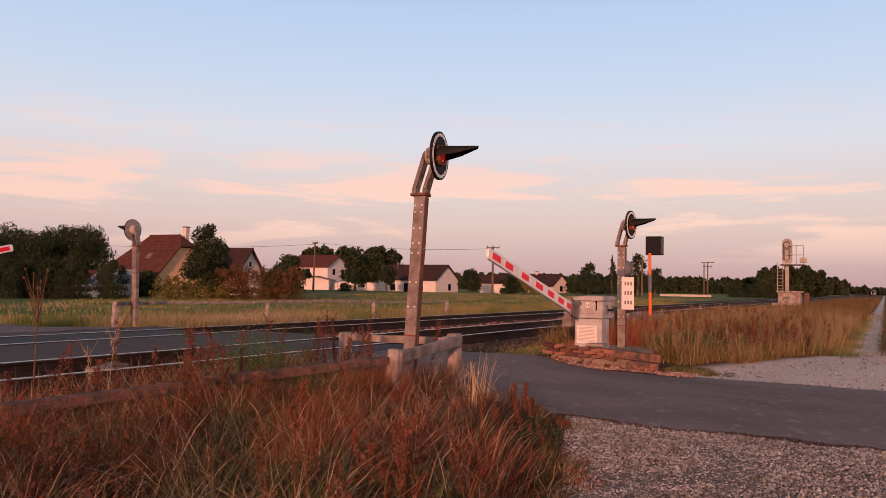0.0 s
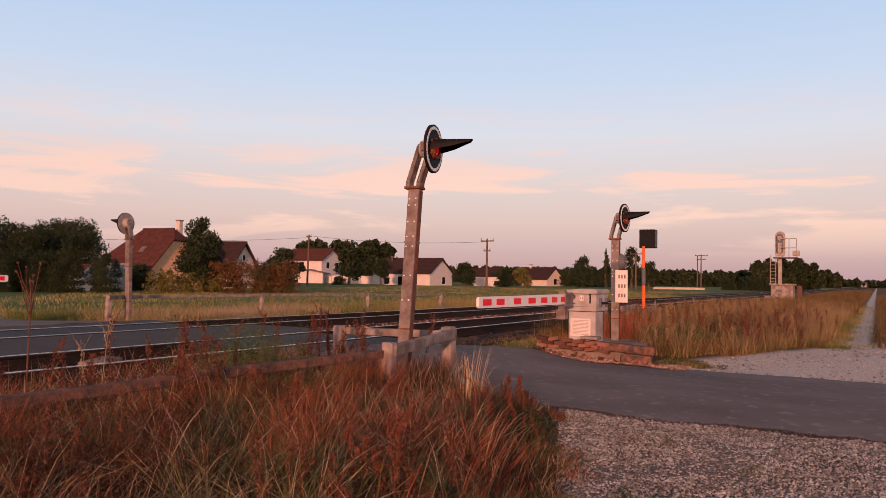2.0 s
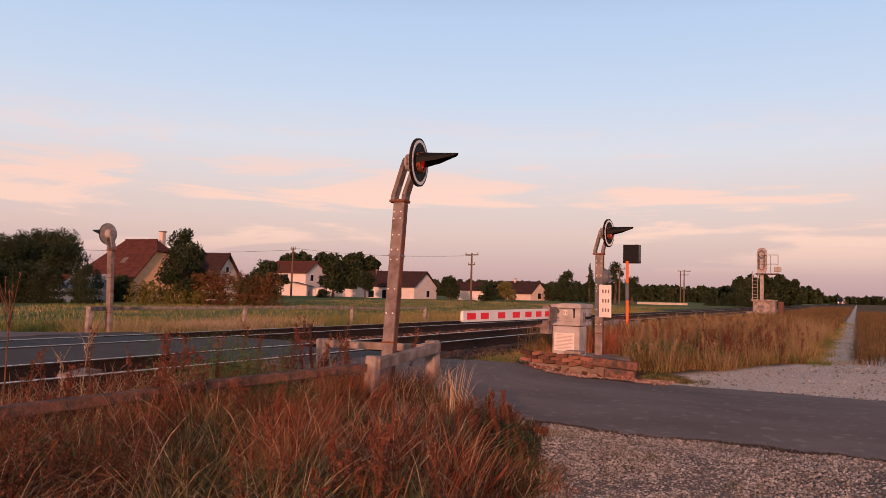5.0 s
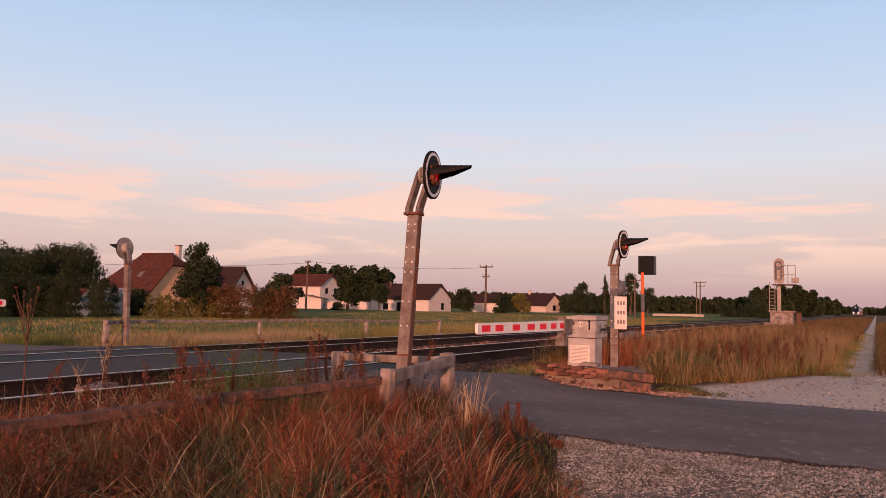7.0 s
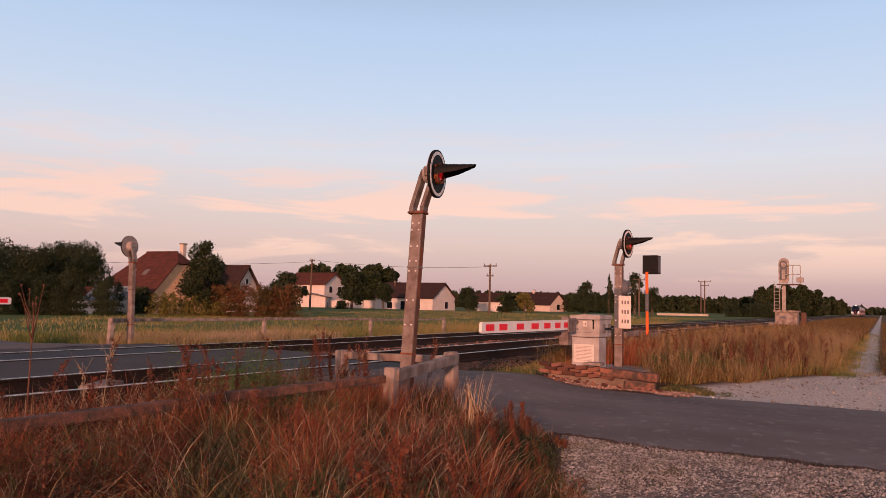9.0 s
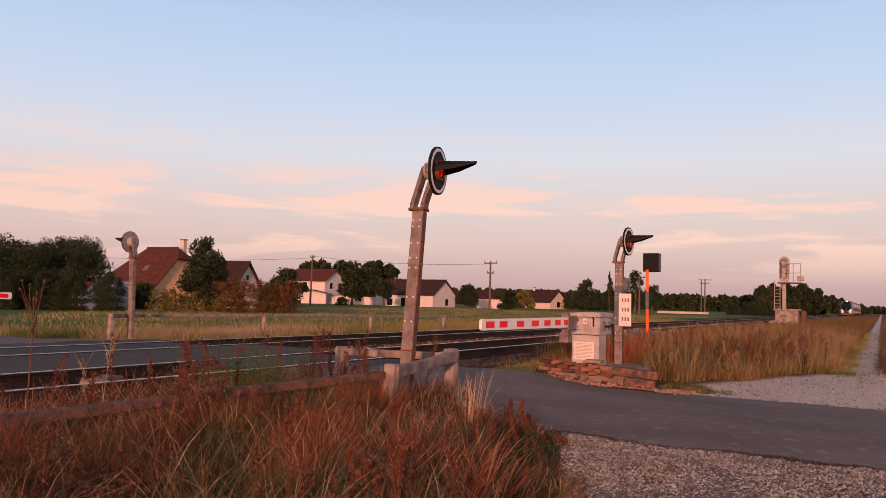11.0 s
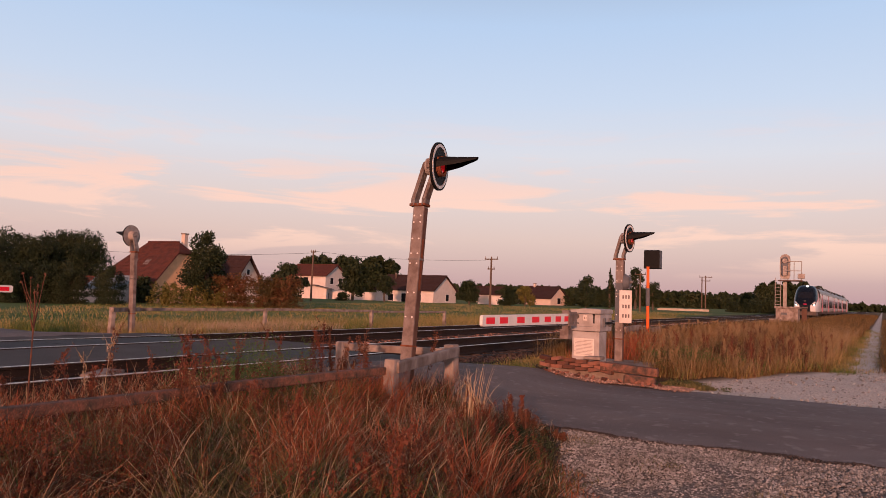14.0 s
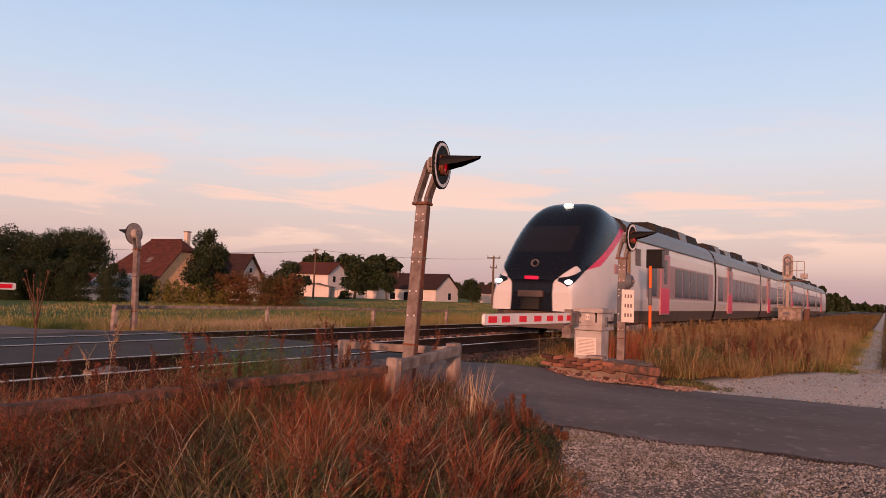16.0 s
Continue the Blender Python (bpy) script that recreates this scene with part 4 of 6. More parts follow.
utility_pole(86.1, 71.5, -0.75, 7.7, "wooden overhead line pole with one bracket", [(7.5, 0.45)], 1.0)
utility_pole(90.0, 44.6, -0.3, 6.6, "wooden overhead line pole with a cross arm", [(6.4, 0.95), (5.1, 0.5)])
utility_pole(119.7, 33.1, -0.3, 5.9, "steel overhead line mast with slanting arms", [(5.8, 0.9)])
twin = utility_pole(166.4, 32.2, -0.3, 7.4, "twin wooden overhead line pole", [(7.2, 1.3), (6.4, 0.9)])
part("pole", rod(bmesh.new(), (0, 0.75, -0.5), (0, 0.75, 7.2), 0.14, 0.10, 10), M_WOODP, twin)
utility_pole(118.0, 78.0, -0.4, 5.2, "thin street lamp post by the white houses", [(5.1, 0.25)])


def cable(a, b, sag, label):
    cu = bpy.data.curves.new("cable", "CURVE")
    cu.dimensions, cu.bevel_depth, cu.bevel_resolution = "3D", 0.02, 1
    sp = cu.splines.new("POLY")
    sp.points.add(20)
    for i in range(21):
        t = i / 20
        p = Vector(a).lerp(Vector(b), t)
        sp.points[i].co = (p.x, p.y, p.z - sag * 4 * t * (1 - t), 1)
    ob = new("cable", cu)
    cu.materials.append(M_BLACK)
    tagged(ob, label, "cable")


cable((86.1, 71.5, 6.9), (90.0, 44.6, 6.0), 0.5, "thin overhead wire between two poles")
cable((86.1, 71.5, 6.6), (64, 92, 5.5), 0.4, "thin overhead wire running to the houses")


# ---- houses ----
def house(m, lx, ly, wall_h, ridge_h, wall_mat, roof_mat, label, ends=(), windows=(), hip=0.0, chimney=None, over=0.35, half=0.0):
    """A pitched-roof house; the ridge runs along its own x; windows: (side, along, z0, w, h)."""
    H = thing("house", m, label, "house")
    z0 = -1.2
    gab = [(-ly, z0), (ly, z0), (ly, wall_h), (0, ridge_h - 0.06), (-ly, wall_h)]
    if hip:
        wb = cube(-lx, -ly, z0, lx - 0.3, ly, wall_h)
        if half:
            gab = gab[:3] + [(half - 0.1, ridge_h - (ridge_h - wall_h) * half / ly - 0.06), (0.1 - half, ridge_h - (ridge_h - wall_h) * half / ly - 0.06)] + gab[4:]
        prism(wb, gab, lx - 0.3, lx, lambda u, v, w: (w, u, v))
        part("wall", wb, wall_mat, H)
    else:
        part("wall", prism(bmesh.new(), gab, -lx, lx, lambda u, v, w: (w, u, v)), wall_mat, H)
    sl = (ridge_h - wall_h) / ly
    e = ly + over
    ze = ridge_h - sl * e

    def slab(corners):
        bm = bmesh.new()
        lo = [bm.verts.new(c) for c in corners]
        hi = [bm.verts.new((c[0], c[1], c[2] + 0.14)) for c in corners]
        n = len(corners)
        for i in range(n):
            bm.faces.new((lo[i], lo[(i + 1) % n], hi[(i + 1) % n], hi[i]))
        bm.faces.new(lo[::-1])
        bm.faces.new(hi)
        bmesh.ops.recalc_face_normals(bm, faces=bm.faces[:])
        return bm

    x0, x1 = -lx - over, lx + over
    for s in (-1, 1):
        r = part("roof", slab([(x0 + hip, 0, ridge_h), (x1 - half, 0, ridge_h)] + ([(x1, s * half, ridge_h - sl * half)] if half else []) + [(x1, s * e, ze), (x0, s * e, ze)]), roof_mat, H)
        n = int(math.hypot(e, sl * e) / 0.45)
        for i in range(1, n):
            u = i / n * e
            xa = x0 + hip * (1 - i / n)
            part("tile_course", cube(xa, s * u - 0.02, ridge_h - sl * u + 0.138, x1 - max(0.0, half - u), s * u + 0.02, ridge_h - sl * u + 0.172), roof_mat, r)
    if half:
        part("roof", slab([(x1 - half, 0, ridge_h), (x1, -half, ridge_h - sl * half), (x1, half, ridge_h - sl * half)]), roof_mat, H)
    if hip:
        part("roof", slab([(x0 + hip, 0, ridge_h), (x0, -e, ze), (x0, e, ze)]), roof_mat, H)
        for k in (-0.6, 1.1):
            u = 1.9
            sky = part("skylight", slab([(k - 0.3, -u, ridge_h - sl * u + 0.03), (k + 0.3, -u, ridge_h - sl * u + 0.03), (k + 0.3, -u - 0.55, ridge_h - sl * (u + 0.55) + 0.03), (k - 0.3, -u - 0.55, ridge_h - sl * (u + 0.55) + 0.03)]), M_STEEL, H, "small roof window")
    part("ridge", rod(bmesh.new(), (x0 + hip, 0, ridge_h + 0.14), (x1 - half, 0, ridge_h + 0.14), 0.11, seg=8), roof_mat, H)
    for side, along, wz, w, h in windows:
        bm, fr = bmesh.new(), bmesh.new()
        if side in ("y-", "y+"):
            y = -ly if side == "y-" else ly
            d = -1 if side == "y-" else 1
            box(bm, along - w / 2, min(y, y + d * 0.02), wz, along + w / 2, max(y, y + d * 0.02), wz + h)
            box(fr, along - w / 2 - 0.08, min(y, y + d * 0.012), wz - 0.1, along + w / 2 + 0.08, max(y, y + d * 0.012), wz + h + 0.06)
        else:
            x = -lx if side == "x-" else lx
            d = -1 if side == "x-" else 1
            box(bm, min(x, x + d * 0.02), along - w / 2, wz, max(x, x + d * 0.02), along + w / 2, wz + h)
            box(fr, min(x, x + d * 0.012), along - w / 2 - 0.08, wz - 0.1, max(x, x + d * 0.012), along + w / 2 + 0.08, wz + h + 0.06)
        wi = part("window", fr, M_WHITE, H)
        part("pane", bm, M_GLASS, wi)
    if chimney:
        cx, cy, top = chimney
        c = part("chimney", cube(cx - 0.22, cy - 0.25, ridge_h - 1.0, cx + 0.22, cy + 0.25, top, 0.02), M_CREAM, H)
        part("chimney_cap", cube(cx - 0.27, cy - 0.30, top, cx + 0.27, cy + 0.30, top + 0.12), M_CONC, c)
    return H


house(pose(54.0, 65.9, -0.8, 0, 0, -84), 3.9, 3.9, 2.4, 6.3, M_OCHRE, M_TILE, "ochre rendered house with steep dark red tiled roof", chimney=(3.0, 0.9, 7.3), hip=3.2, half=1.1,
      windows=(("y-", 1.2, 0.6, 1.0, 1.2), ("y-", -1.5, 0.6, 1.0, 1.2)))
house(pose(64.2, 65.6, -0.7, 0, 0, -80), 2.6, 2.8, 2.4, 5.35, M_CREAM, M_TILED, "cream house with brown roof behind a hedge", windows=(("x+", 0.0, 3.4, 0.5, 0.6), ("y-", 0.8, 1.2, 1.0, 0.9)))
house(pose(119.0, 97.5, -0.4, 0, 0, -86), 4.6, 3.6, 4.6, 6.7, M_HWHITE, M_TILE, "white two-storey house with red roof", windows=(("x+", -1.5, 3.0, 1.0, 1.2), ("x+", 1.5, 3.0, 1.0, 1.2), ("y-", 0, 3.0, 1.0, 1.2)))
house(pose(112.0, 92.0, -0.8, 0, 0, 30), 3.4, 2.6, 2.4, 2.9, M_HWHITE, M_CONC, "white flat-roofed garage beside the houses", windows=(("y-", 0.0, -0.4, 2.2, 2.0),))
house(pose(118.8, 74.0, -0.5, 0, 0, -92), 6.2, 3.8, 2.5, 5.0, M_HWHITE, M_TILED, "long white bungalow with dark brown roof", windows=(("x+", 0.8, 0.6, 1.0, 1.2), ("y-", -3.0, 0.4, 1.2, 1.2), ("y-", 0.0, 0.0, 1.2, 1.8), ("y-", 3.0, 0.4, 1.2, 1.2)))
house(pose(125.5, 62.0, -0.5, 0, 0, 110), 2.2, 2.0, 2.2, 3.4, M_HWHITE, M_TILED, "small white outbuilding with brown roof")
house(pose(154.5, 64.0, -0.3, 0, 0, -102), 4.3, 3.2, 1.7, 4.0, M_CREAM, M_TILED, "cream house with brown roof far off", chimney=(-2.0, 0, 4.7), windows=(("x+", 0.0, 0.5, 1.2, 1.2),))
house(pose(160.0, 79.0, -0.3, 0, 0, 100), 4.0, 3.0, 2.0, 3.6, M_CREAM, M_TILED, "low house with brown roof among trees")
house(pose(47.6, 63.6, -0.9, 0, 0, -70), 1.6, 1.5, 1.7, 2.6, M_HWHITE, mat("blue_grey_sheet", (0.20, 0.25, 0.30), 0.5, 0.2), "small white shed with blue-grey roof")
house(pose(48.6, 66.2, -0.8, 0, 0, -72), 2.6, 1.4, 1.9, 2.4, M_HWHITE, M_TILE, "white lean-to of the ochre house")


def garden_wall(a, b, h, label):
    a, b = Vector(a), Vector(b)
    d = b - a
    n = max(1, int(d.length / 2.5))
    W = thing("garden_wall", Matrix.Translation(a) @ d.to_track_quat("X", "Z").to_matrix().to_4x4(), label, "wall", kind="structure")
    me = mesh_of("wall_panel", cube(0.0, -0.08, -0.6, d.length / n - 0.06, 0.08, h, 0.01), M_HWHITE)
    for i in range(n):
        shared("wall_panel", me, W, pose(i * d.length / n, 0, random.uniform(-0.03, 0.03)))


garden_wall((110.0, 96.0, -0.7), (119.0, 79.0, -0.6), 1.9, "white panelled garden wall before the houses")

# ---- greenery ----
def leaf_cloud(rng, blobs, n, size):
    """Small leaf-sprays through a cluster of lumps: corner points and faces."""
    blobs = np.array(blobs, float)
    vol = blobs[:, 3] ** 0.8
    idx = rng.choice(len(blobs), n, p=vol / vol.sum())
    b = blobs[idx]
    d = rng.normal(size=(n, 3))
    d /= np.linalg.norm(d, axis=1)[:, None]
    r = rng.random(n) ** 0.45 * (1 + 0.11 * rng.normal(size=n))
    p = b[:, :3] + d * r[:, None] * np.stack([b[:, 3], b[:, 3], b[:, 4]], 1)
    u = rng.normal(size=(n, 3))
    u /= np.linalg.norm(u, axis=1)[:, None]
    w = np.cross(u, rng.normal(size=(n, 3)))
    w /= np.linalg.norm(w, axis=1)[:, None]
    s = size * rng.uniform(0.5, 1.4, n)[:, None]
    q = np.stack([p - u * s, p + w * s * 0.6, p + u * s, p - w * s * 0.6], 1).reshape(-1, 3)
    return q


def crown_faces(n):
    return [(4 * i, 4 * i + 1, 4 * i + 2, 4 * i + 3) for i in range(n)]


def tree(x, y, z, w, top, label, seed, n=3600, leaf=None, trunk=0.28, shape="round", size=None, name="tree", category="tree", group="trees"):
    """w: width of the crown, top: height of the tree."""
    rng = np.random.default_rng(seed)
    T = thing(name, pose(x, y, z), label, category, group)
    blobs = []
    rad = w / 2
    if shape == "cone":
        for k in range(16):
            f = k / 15
            r = rad * (1 - f) * 0.75 + 0.12
            blobs.append((rng.normal() * r * 0.35, rng.normal() * r * 0.35, top * (0.12 + 0.86 * f), r, top * 0.06 + 0.15))
    else:
        low = trunk * top if shape == "round" else 0.05 * top
        for k in range(22):
            a, f = rng.uniform(0, 6.28), rng.uniform(0, 1)
            zz = low + (top - low) * (0.12 + 0.76 * f)
            rr = rad * (0.72 * math.sin(math.pi * (0.2 + 0.72 * f)) if shape == "round" else 0.7 * (1 - 0.5 * f)) * rng.uniform(0.3, 1.0)
            br = rad * rng.uniform(0.25, 0.46)
            blobs.append((rr * math.cos(a), rr * math.sin(a), zz, br, min(br, (top - low) * 0.16)))
    bm = bmesh.new()
    lean = rng.normal(size=2) * 0.03 * top
    mid = Vector((lean[0], lean[1], top * 0.5))
    rod(bm, (0, 0, -0.6), mid, 0.035 * top + 0.03, 0.018 * top + 0.02, 8)
    rod(bm, mid, (lean[0], lean[1], top * 0.85), 0.018 * top + 0.02, 0.02, 6)
    for k in range(7):
        b = blobs[int(rng.integers(len(blobs)))]
        rod(bm, mid * rng.uniform(0.5, 1.1), b[:3], 0.011 * top + 0.01, 0.01, 5)
    part("trunk", bm, M_BARK, T)
    n = int(n * 1.7)
    q = leaf_cloud(rng, blobs, n, size or max(0.075, 0.026 * w + 0.045))
    c = raw("crown", q.tolist(), crown_faces(n), leaf or M_LEAF)
    del c["kind"]
    c.parent = T
    return T


def woods(name, a, b, depth_w, h0, h1, label, seed, n, leaf=None, size=0.6, kind="stuff"):
    """A belt of far trees from a to b, uneven along the top; too far to tell the trees apart."""
    rng = np.random.default_rng(seed)
    a, b = np.array(a, float), np.array(b, float)
    ln = np.linalg.norm((b - a)[:2])
    blobs = []
    k = int(ln / (h1 * 0.095)) + 4
    for i in range(k):
        t = (i + rng.uniform(-0.5, 0.5)) / (k - 1)
        p = a + (b - a) * t
        h = h0 + (h1 - h0) * rng.random()
        ox, oy = rng.uniform(-depth_w, depth_w, 2)
        w = h * rng.uniform(0.18, 0.27)
        for f, g in ((0.15, 1.0), (0.36, 1.1), (0.58, 1.05), (0.76, 0.85), (0.89, 0.55)):
            blobs.append((p[0] + ox + rng.normal() * w * 0.25, p[1] + oy + rng.normal() * w * 0.25, p[2] + h * f, w * g, h * 0.12))
    q = leaf_cloud(rng, blobs, n, size)
    return tagged(raw(name, q.tolist(), crown_faces(n), leaf or M_LEAF), label, "woods")


woods("far_woods", (60, 125, -1.5), (74, 101, -1.2), 2.5, 9.2, 10.4, "dark wood edge behind the houses", 3, 80000, size=0.14)
woods("far_woods", (50, 112, -1.4), (71, 98, -1.2), 2.0, 6.8, 9.0, "dense dark trees before the wood edge", 71, 60000, size=0.13)
woods("hedge_trees", (33.0, 65.0, -1.0), (40.8, 54.5, -0.9), 1.3, 2.7, 3.8, "dense dark green garden trees", 4, 100000, size=0.058)
woods("far_woods", (201, 170, -1), (217, 144, -1), 6, 12.0, 14.8, "wooded rise behind the houses", 5, 40000, size=0.7)
woods("far_woods", (226, 126, -1), (255, 84, -1), 5, 4.0, 6.8, "low far wood edge", 6, 28000, size=0.55)
woods("far_woods", (250, 72, -0.5), (270, 33, -0.5), 5, 3.8, 6.0, "low far wood edge beyond the fields", 7, 28000, size=0.55)
woods("far_woods", (285, 160, -0.5), (322, 42, -0.5), 6, 5.0, 7.2, "continuous dark wood beyond the fields", 55, 50000, size=0.7)
woods("far_woods", (470, 34, -0.5), (484, 19.5, -0.5), 3, 5.0, 11.0, "distant wood along the line", 8, 14000, size=0.9)
woods("far_woods", (900, 60, -0.5), (900, -260, -0.5), 10, 5.0, 9.0, "distant wood on the horizon", 18, 9000, size=2.6)
woods("far_woods", (239, 30.5, -0.3), (256, 17.0, -0.3), 2, 6.5, 9.6, "dark trees beside the railway", 9, 30000, size=0.42)
woods("scrub", (150, 25, -0.3), (168, 17.0, -0.3), 1, 1.5, 3.2, "low dark scrub beside the railway", 10, 12000, size=0.14)
woods("hedge", (47.6, 50.0, -0.9), (51.0, 44.0, -0.8), 0.5, 2.6, 3.5, "clipped reddish hedge round a garden", 11, 16000, leaf=M_LEAFR, size=0.085)
woods("hedge", (44.0, 53.5, -0.9), (48.0, 49.0, -0.8), 0.5, 1.2, 2.4, "yellow-green garden shrubs", 12, 8000, leaf=M_LEAFY, size=0.085)
woods("hedge", (148, 70, -0.4), (165, 47, -0.4), 1.5, 1.5, 2.6, "low hedge before the far house", 13, 3000, size=0.3)
tree(47.4, 51.2, -0.8, 5.0, 7.0, "dark broad garden tree beside the ochre house", 21, 9000, trunk=0.12, size=0.10)
tree(84.4, 74.5, -0.7, 6.2, 5.6, "round dark green garden tree", 22, 3000, trunk=0.05)
tree(101.2, 75.3, -0.6, 6.6, 7.4, "round green tree before the white houses", 23, 3200, trunk=0.16)
tree(103.9, 70.7, -0.6, 3.6, 4.9, "small round tree on a thin trunk", 24, 1600, trunk=0.3)
tree(97.5, 74.5, -0.6, 3.0, 1.9, "low round dark green bush", 25, 900, trunk=0.02, name="bush", category="bush")
tree(106.4, 56.4, -0.5, 4.6, 4.3, "small loose tree by the white house", 26, 1800, trunk=0.15)
tree(110.5, 52.0, -0.4, 4.2, 3.2, "green bush by the pole", 27, 1500, trunk=0.05, name="bush", category="bush")
tree(113.5, 50.0, -0.4, 4.0, 3.4, "yellowish green bush by the pole", 28, 1500, trunk=0.05, leaf=M_LEAFY, name="bush", category="bush")
tree(154.0, 54.1, -0.4, 6.6, 6.8, "round dark green leafy tree", 29, 2200, trunk=0.1)
tree(156.0, 50.0, -0.4, 6.0, 5.0, "round dark green leafy tree", 30, 2000, trunk=0.05)
tree(137.2, 43.5, -0.4, 3.4, 7.2, "narrow dark green conifer tree", 31, 1500, shape="cone")
tree(139.5, 39.5, -0.4, 4.4, 8.2, "dark loose tree beside conifers", 32, 2200, trunk=0.08)
tree(141.2, 36.6, -0.4, 3.8, 6.2, "dark green leafy field tree", 33, 1800, trunk=0.05)
tree(134.0, 47.0, -0.4, 4.4, 4.6, "dark green leafy field tree", 34, 1500, trunk=0.05)
tree(49.2, 61.5, -0.9, 3.0, 2.9, "dark shrub before the ochre house", 35, 1500, trunk=0.02, name="bush", category="bush")
pale = raw("stubble_strip", [(x, y, z) for z in (-0.4, 0.24) for x, y in ((141.3, 35.8), (146.0, 27.6), (152.0, 29.0), (147.0, 37.2))],
           [(0, 1, 2, 3), (4, 5, 6, 7), (0, 1, 5, 4), (1, 2, 6, 5), (2, 3, 7, 6), (3, 0, 4, 7)], mat("pale_stubble", (0.46, 0.38, 0.30), 0.9, 0, 0.2, 1, 10, 0.5))
tagged(pale, "pale strip of stubble beyond the rails", "field")
# ---- train ----
FIRST, MIDDLE, CARS = 18.4, 15.2, 6
HALF = 1.42
SIDE = [(1.385, 0.74), (1.40, 0.84), (1.42, 1.1), (1.42, 2.25), (1.40, 2.75), (1.34, 3.15)]
ROOF = [(1.34, 3.15), (1.24, 3.42), (1.02, 3.64), (0.7, 3.76), (0.0, 3.80)]


def shell(outline, a, b):
    """A wall strip along x, mirrored to both sides."""
    bm = bmesh.new()
    for s in (-1, 1):
        lo = [bm.verts.new((a, s * y, z)) for y, z in outline]
        hi = [bm.verts.new((b, s * y, z)) for y, z in outline]
        for i in range(len(outline) - 1):
            bm.faces.new((lo[i], lo[i + 1], hi[i + 1], hi[i]))
    bmesh.ops.recalc_face_normals(bm, faces=bm.faces[:])
    return bm


def nose_grid():
    """Points of the rounded nose: stations from the tip backwards, each a half hoop from skirt over the roof to skirt."""
    ns, na = 110, 150
    P = np.zeros((ns + 1, na + 1, 3))
    for i in range(ns + 1):
        s = 4.6 * (i / ns) ** 1.6
        f = min(1.0, s / 3.1)
        top = 1.55 + 2.42 * math.sin(math.pi / 2 * f) ** 0.70 - 0.17 * float(sstep(3.1, 4.6, s))
        half = 1.16 + 0.26 * math.sin(math.pi / 2 * min(1.0, s / 2.3)) ** 0.75
        low = 0.66 + 0.04 * (1 - f)
        for j in range(na + 1):
            a = math.pi * j / na
            c, q = math.cos(a), math.sin(a)
            e = 0.50 - 0.0 * f
            y = -half * math.copysign(abs(c) ** e, c)
            z = low + (top - low) * abs(q) ** (0.60 + 0.03 * f)
            # the front leans forwards at bumper height
            P[i, j] = (s + 0.16 * max(0.0, (z - 1.2)) * (1 - f) + 0.10 * (y / 1.4) ** 2, y, z)
    return P


def mask_edge(p):
    """How far a point lies outside the black mask: under its sloping lower edge, or beside it on the cheeks."""
    side = 0.8 * (abs(p[1]) - 0.64 - 1.0 * (p[2] - 1.5)) - 2.0 * max(0.0, p[0] - 0.55)
    return max(1.56 + 0.46 * (p[0] - 0.25) - p[2], side)


def well_half(z):
    """Half width of the dark middle well at a height."""
    return 0.60 + 0.05 * abs(z - 1.15) + 0.55 * max(0.0, z - 1.45)


def well_edge(p):
    """How far outside the dark middle well a point lies."""
    return abs(p[1]) - well_half(p[2]) if p[2] < 2.3 else 1.0


def stripe_edge(p):
    return mask_edge(p) - 0.24 * min(1.0, max(0.0, p[0] - 0.9) * 1.2)


def lamp_edge(p):
    """Inside the swept headlight housing: a wedge that narrows backwards and upwards."""
    if abs(p[1]) < 0.70 or p[2] > 2.1:
        return -1.0
    return min(1.60 + 0.40 * (p[0] - 0.1) - p[2], p[2] - 1.38 - 0.62 * (p[0] - 0.1), abs(p[1]) - 0.74)


def cut(poly, field):
    """Splits a polygon along field = 0 into the part where it is positive and the rest."""
    val = [field(p) for p in poly]
    hi, lo = [], []
    for k, p in enumerate(poly):
        q, a, b = poly[(k + 1) % len(poly)], val[k], val[(k + 1) % len(poly)]
        (hi if a > 0 else lo).append(p)
        if (a > 0) != (b > 0):
            x = p + (q - p) * (a / (a - b))
            hi.append(x)
            lo.append(x)
    return hi if len(hi) > 2 else [], lo if len(lo) > 2 else []


def nose_pieces(quad):
    c = sum(quad) / 4
    if c[0] > 4.1 and c[2] > 3.3:
        return [("roof_end", quad)]
    below, above = cut(quad, mask_edge)
    out = []
    if above:
        m = sum(above) / len(above)
        out.append(("windscreen" if abs(m[1]) < 0.86 and 2.35 < m[2] < 3.12 and m[0] < 2.8 else "front_mask", above))
    if below:
        below, well = cut(below, well_edge)
        if well:
            out.append(("front_mask", well))
    if below:
        below, band = cut(below, stripe_edge)
        if band:
            out.append(("stripe", band))
    if below:
        lamp, below = cut(below, lamp_edge)
        if lamp:
            out.append(("headlight", lamp))
    if below:
        out.append(("nose_shell", below))
    return out


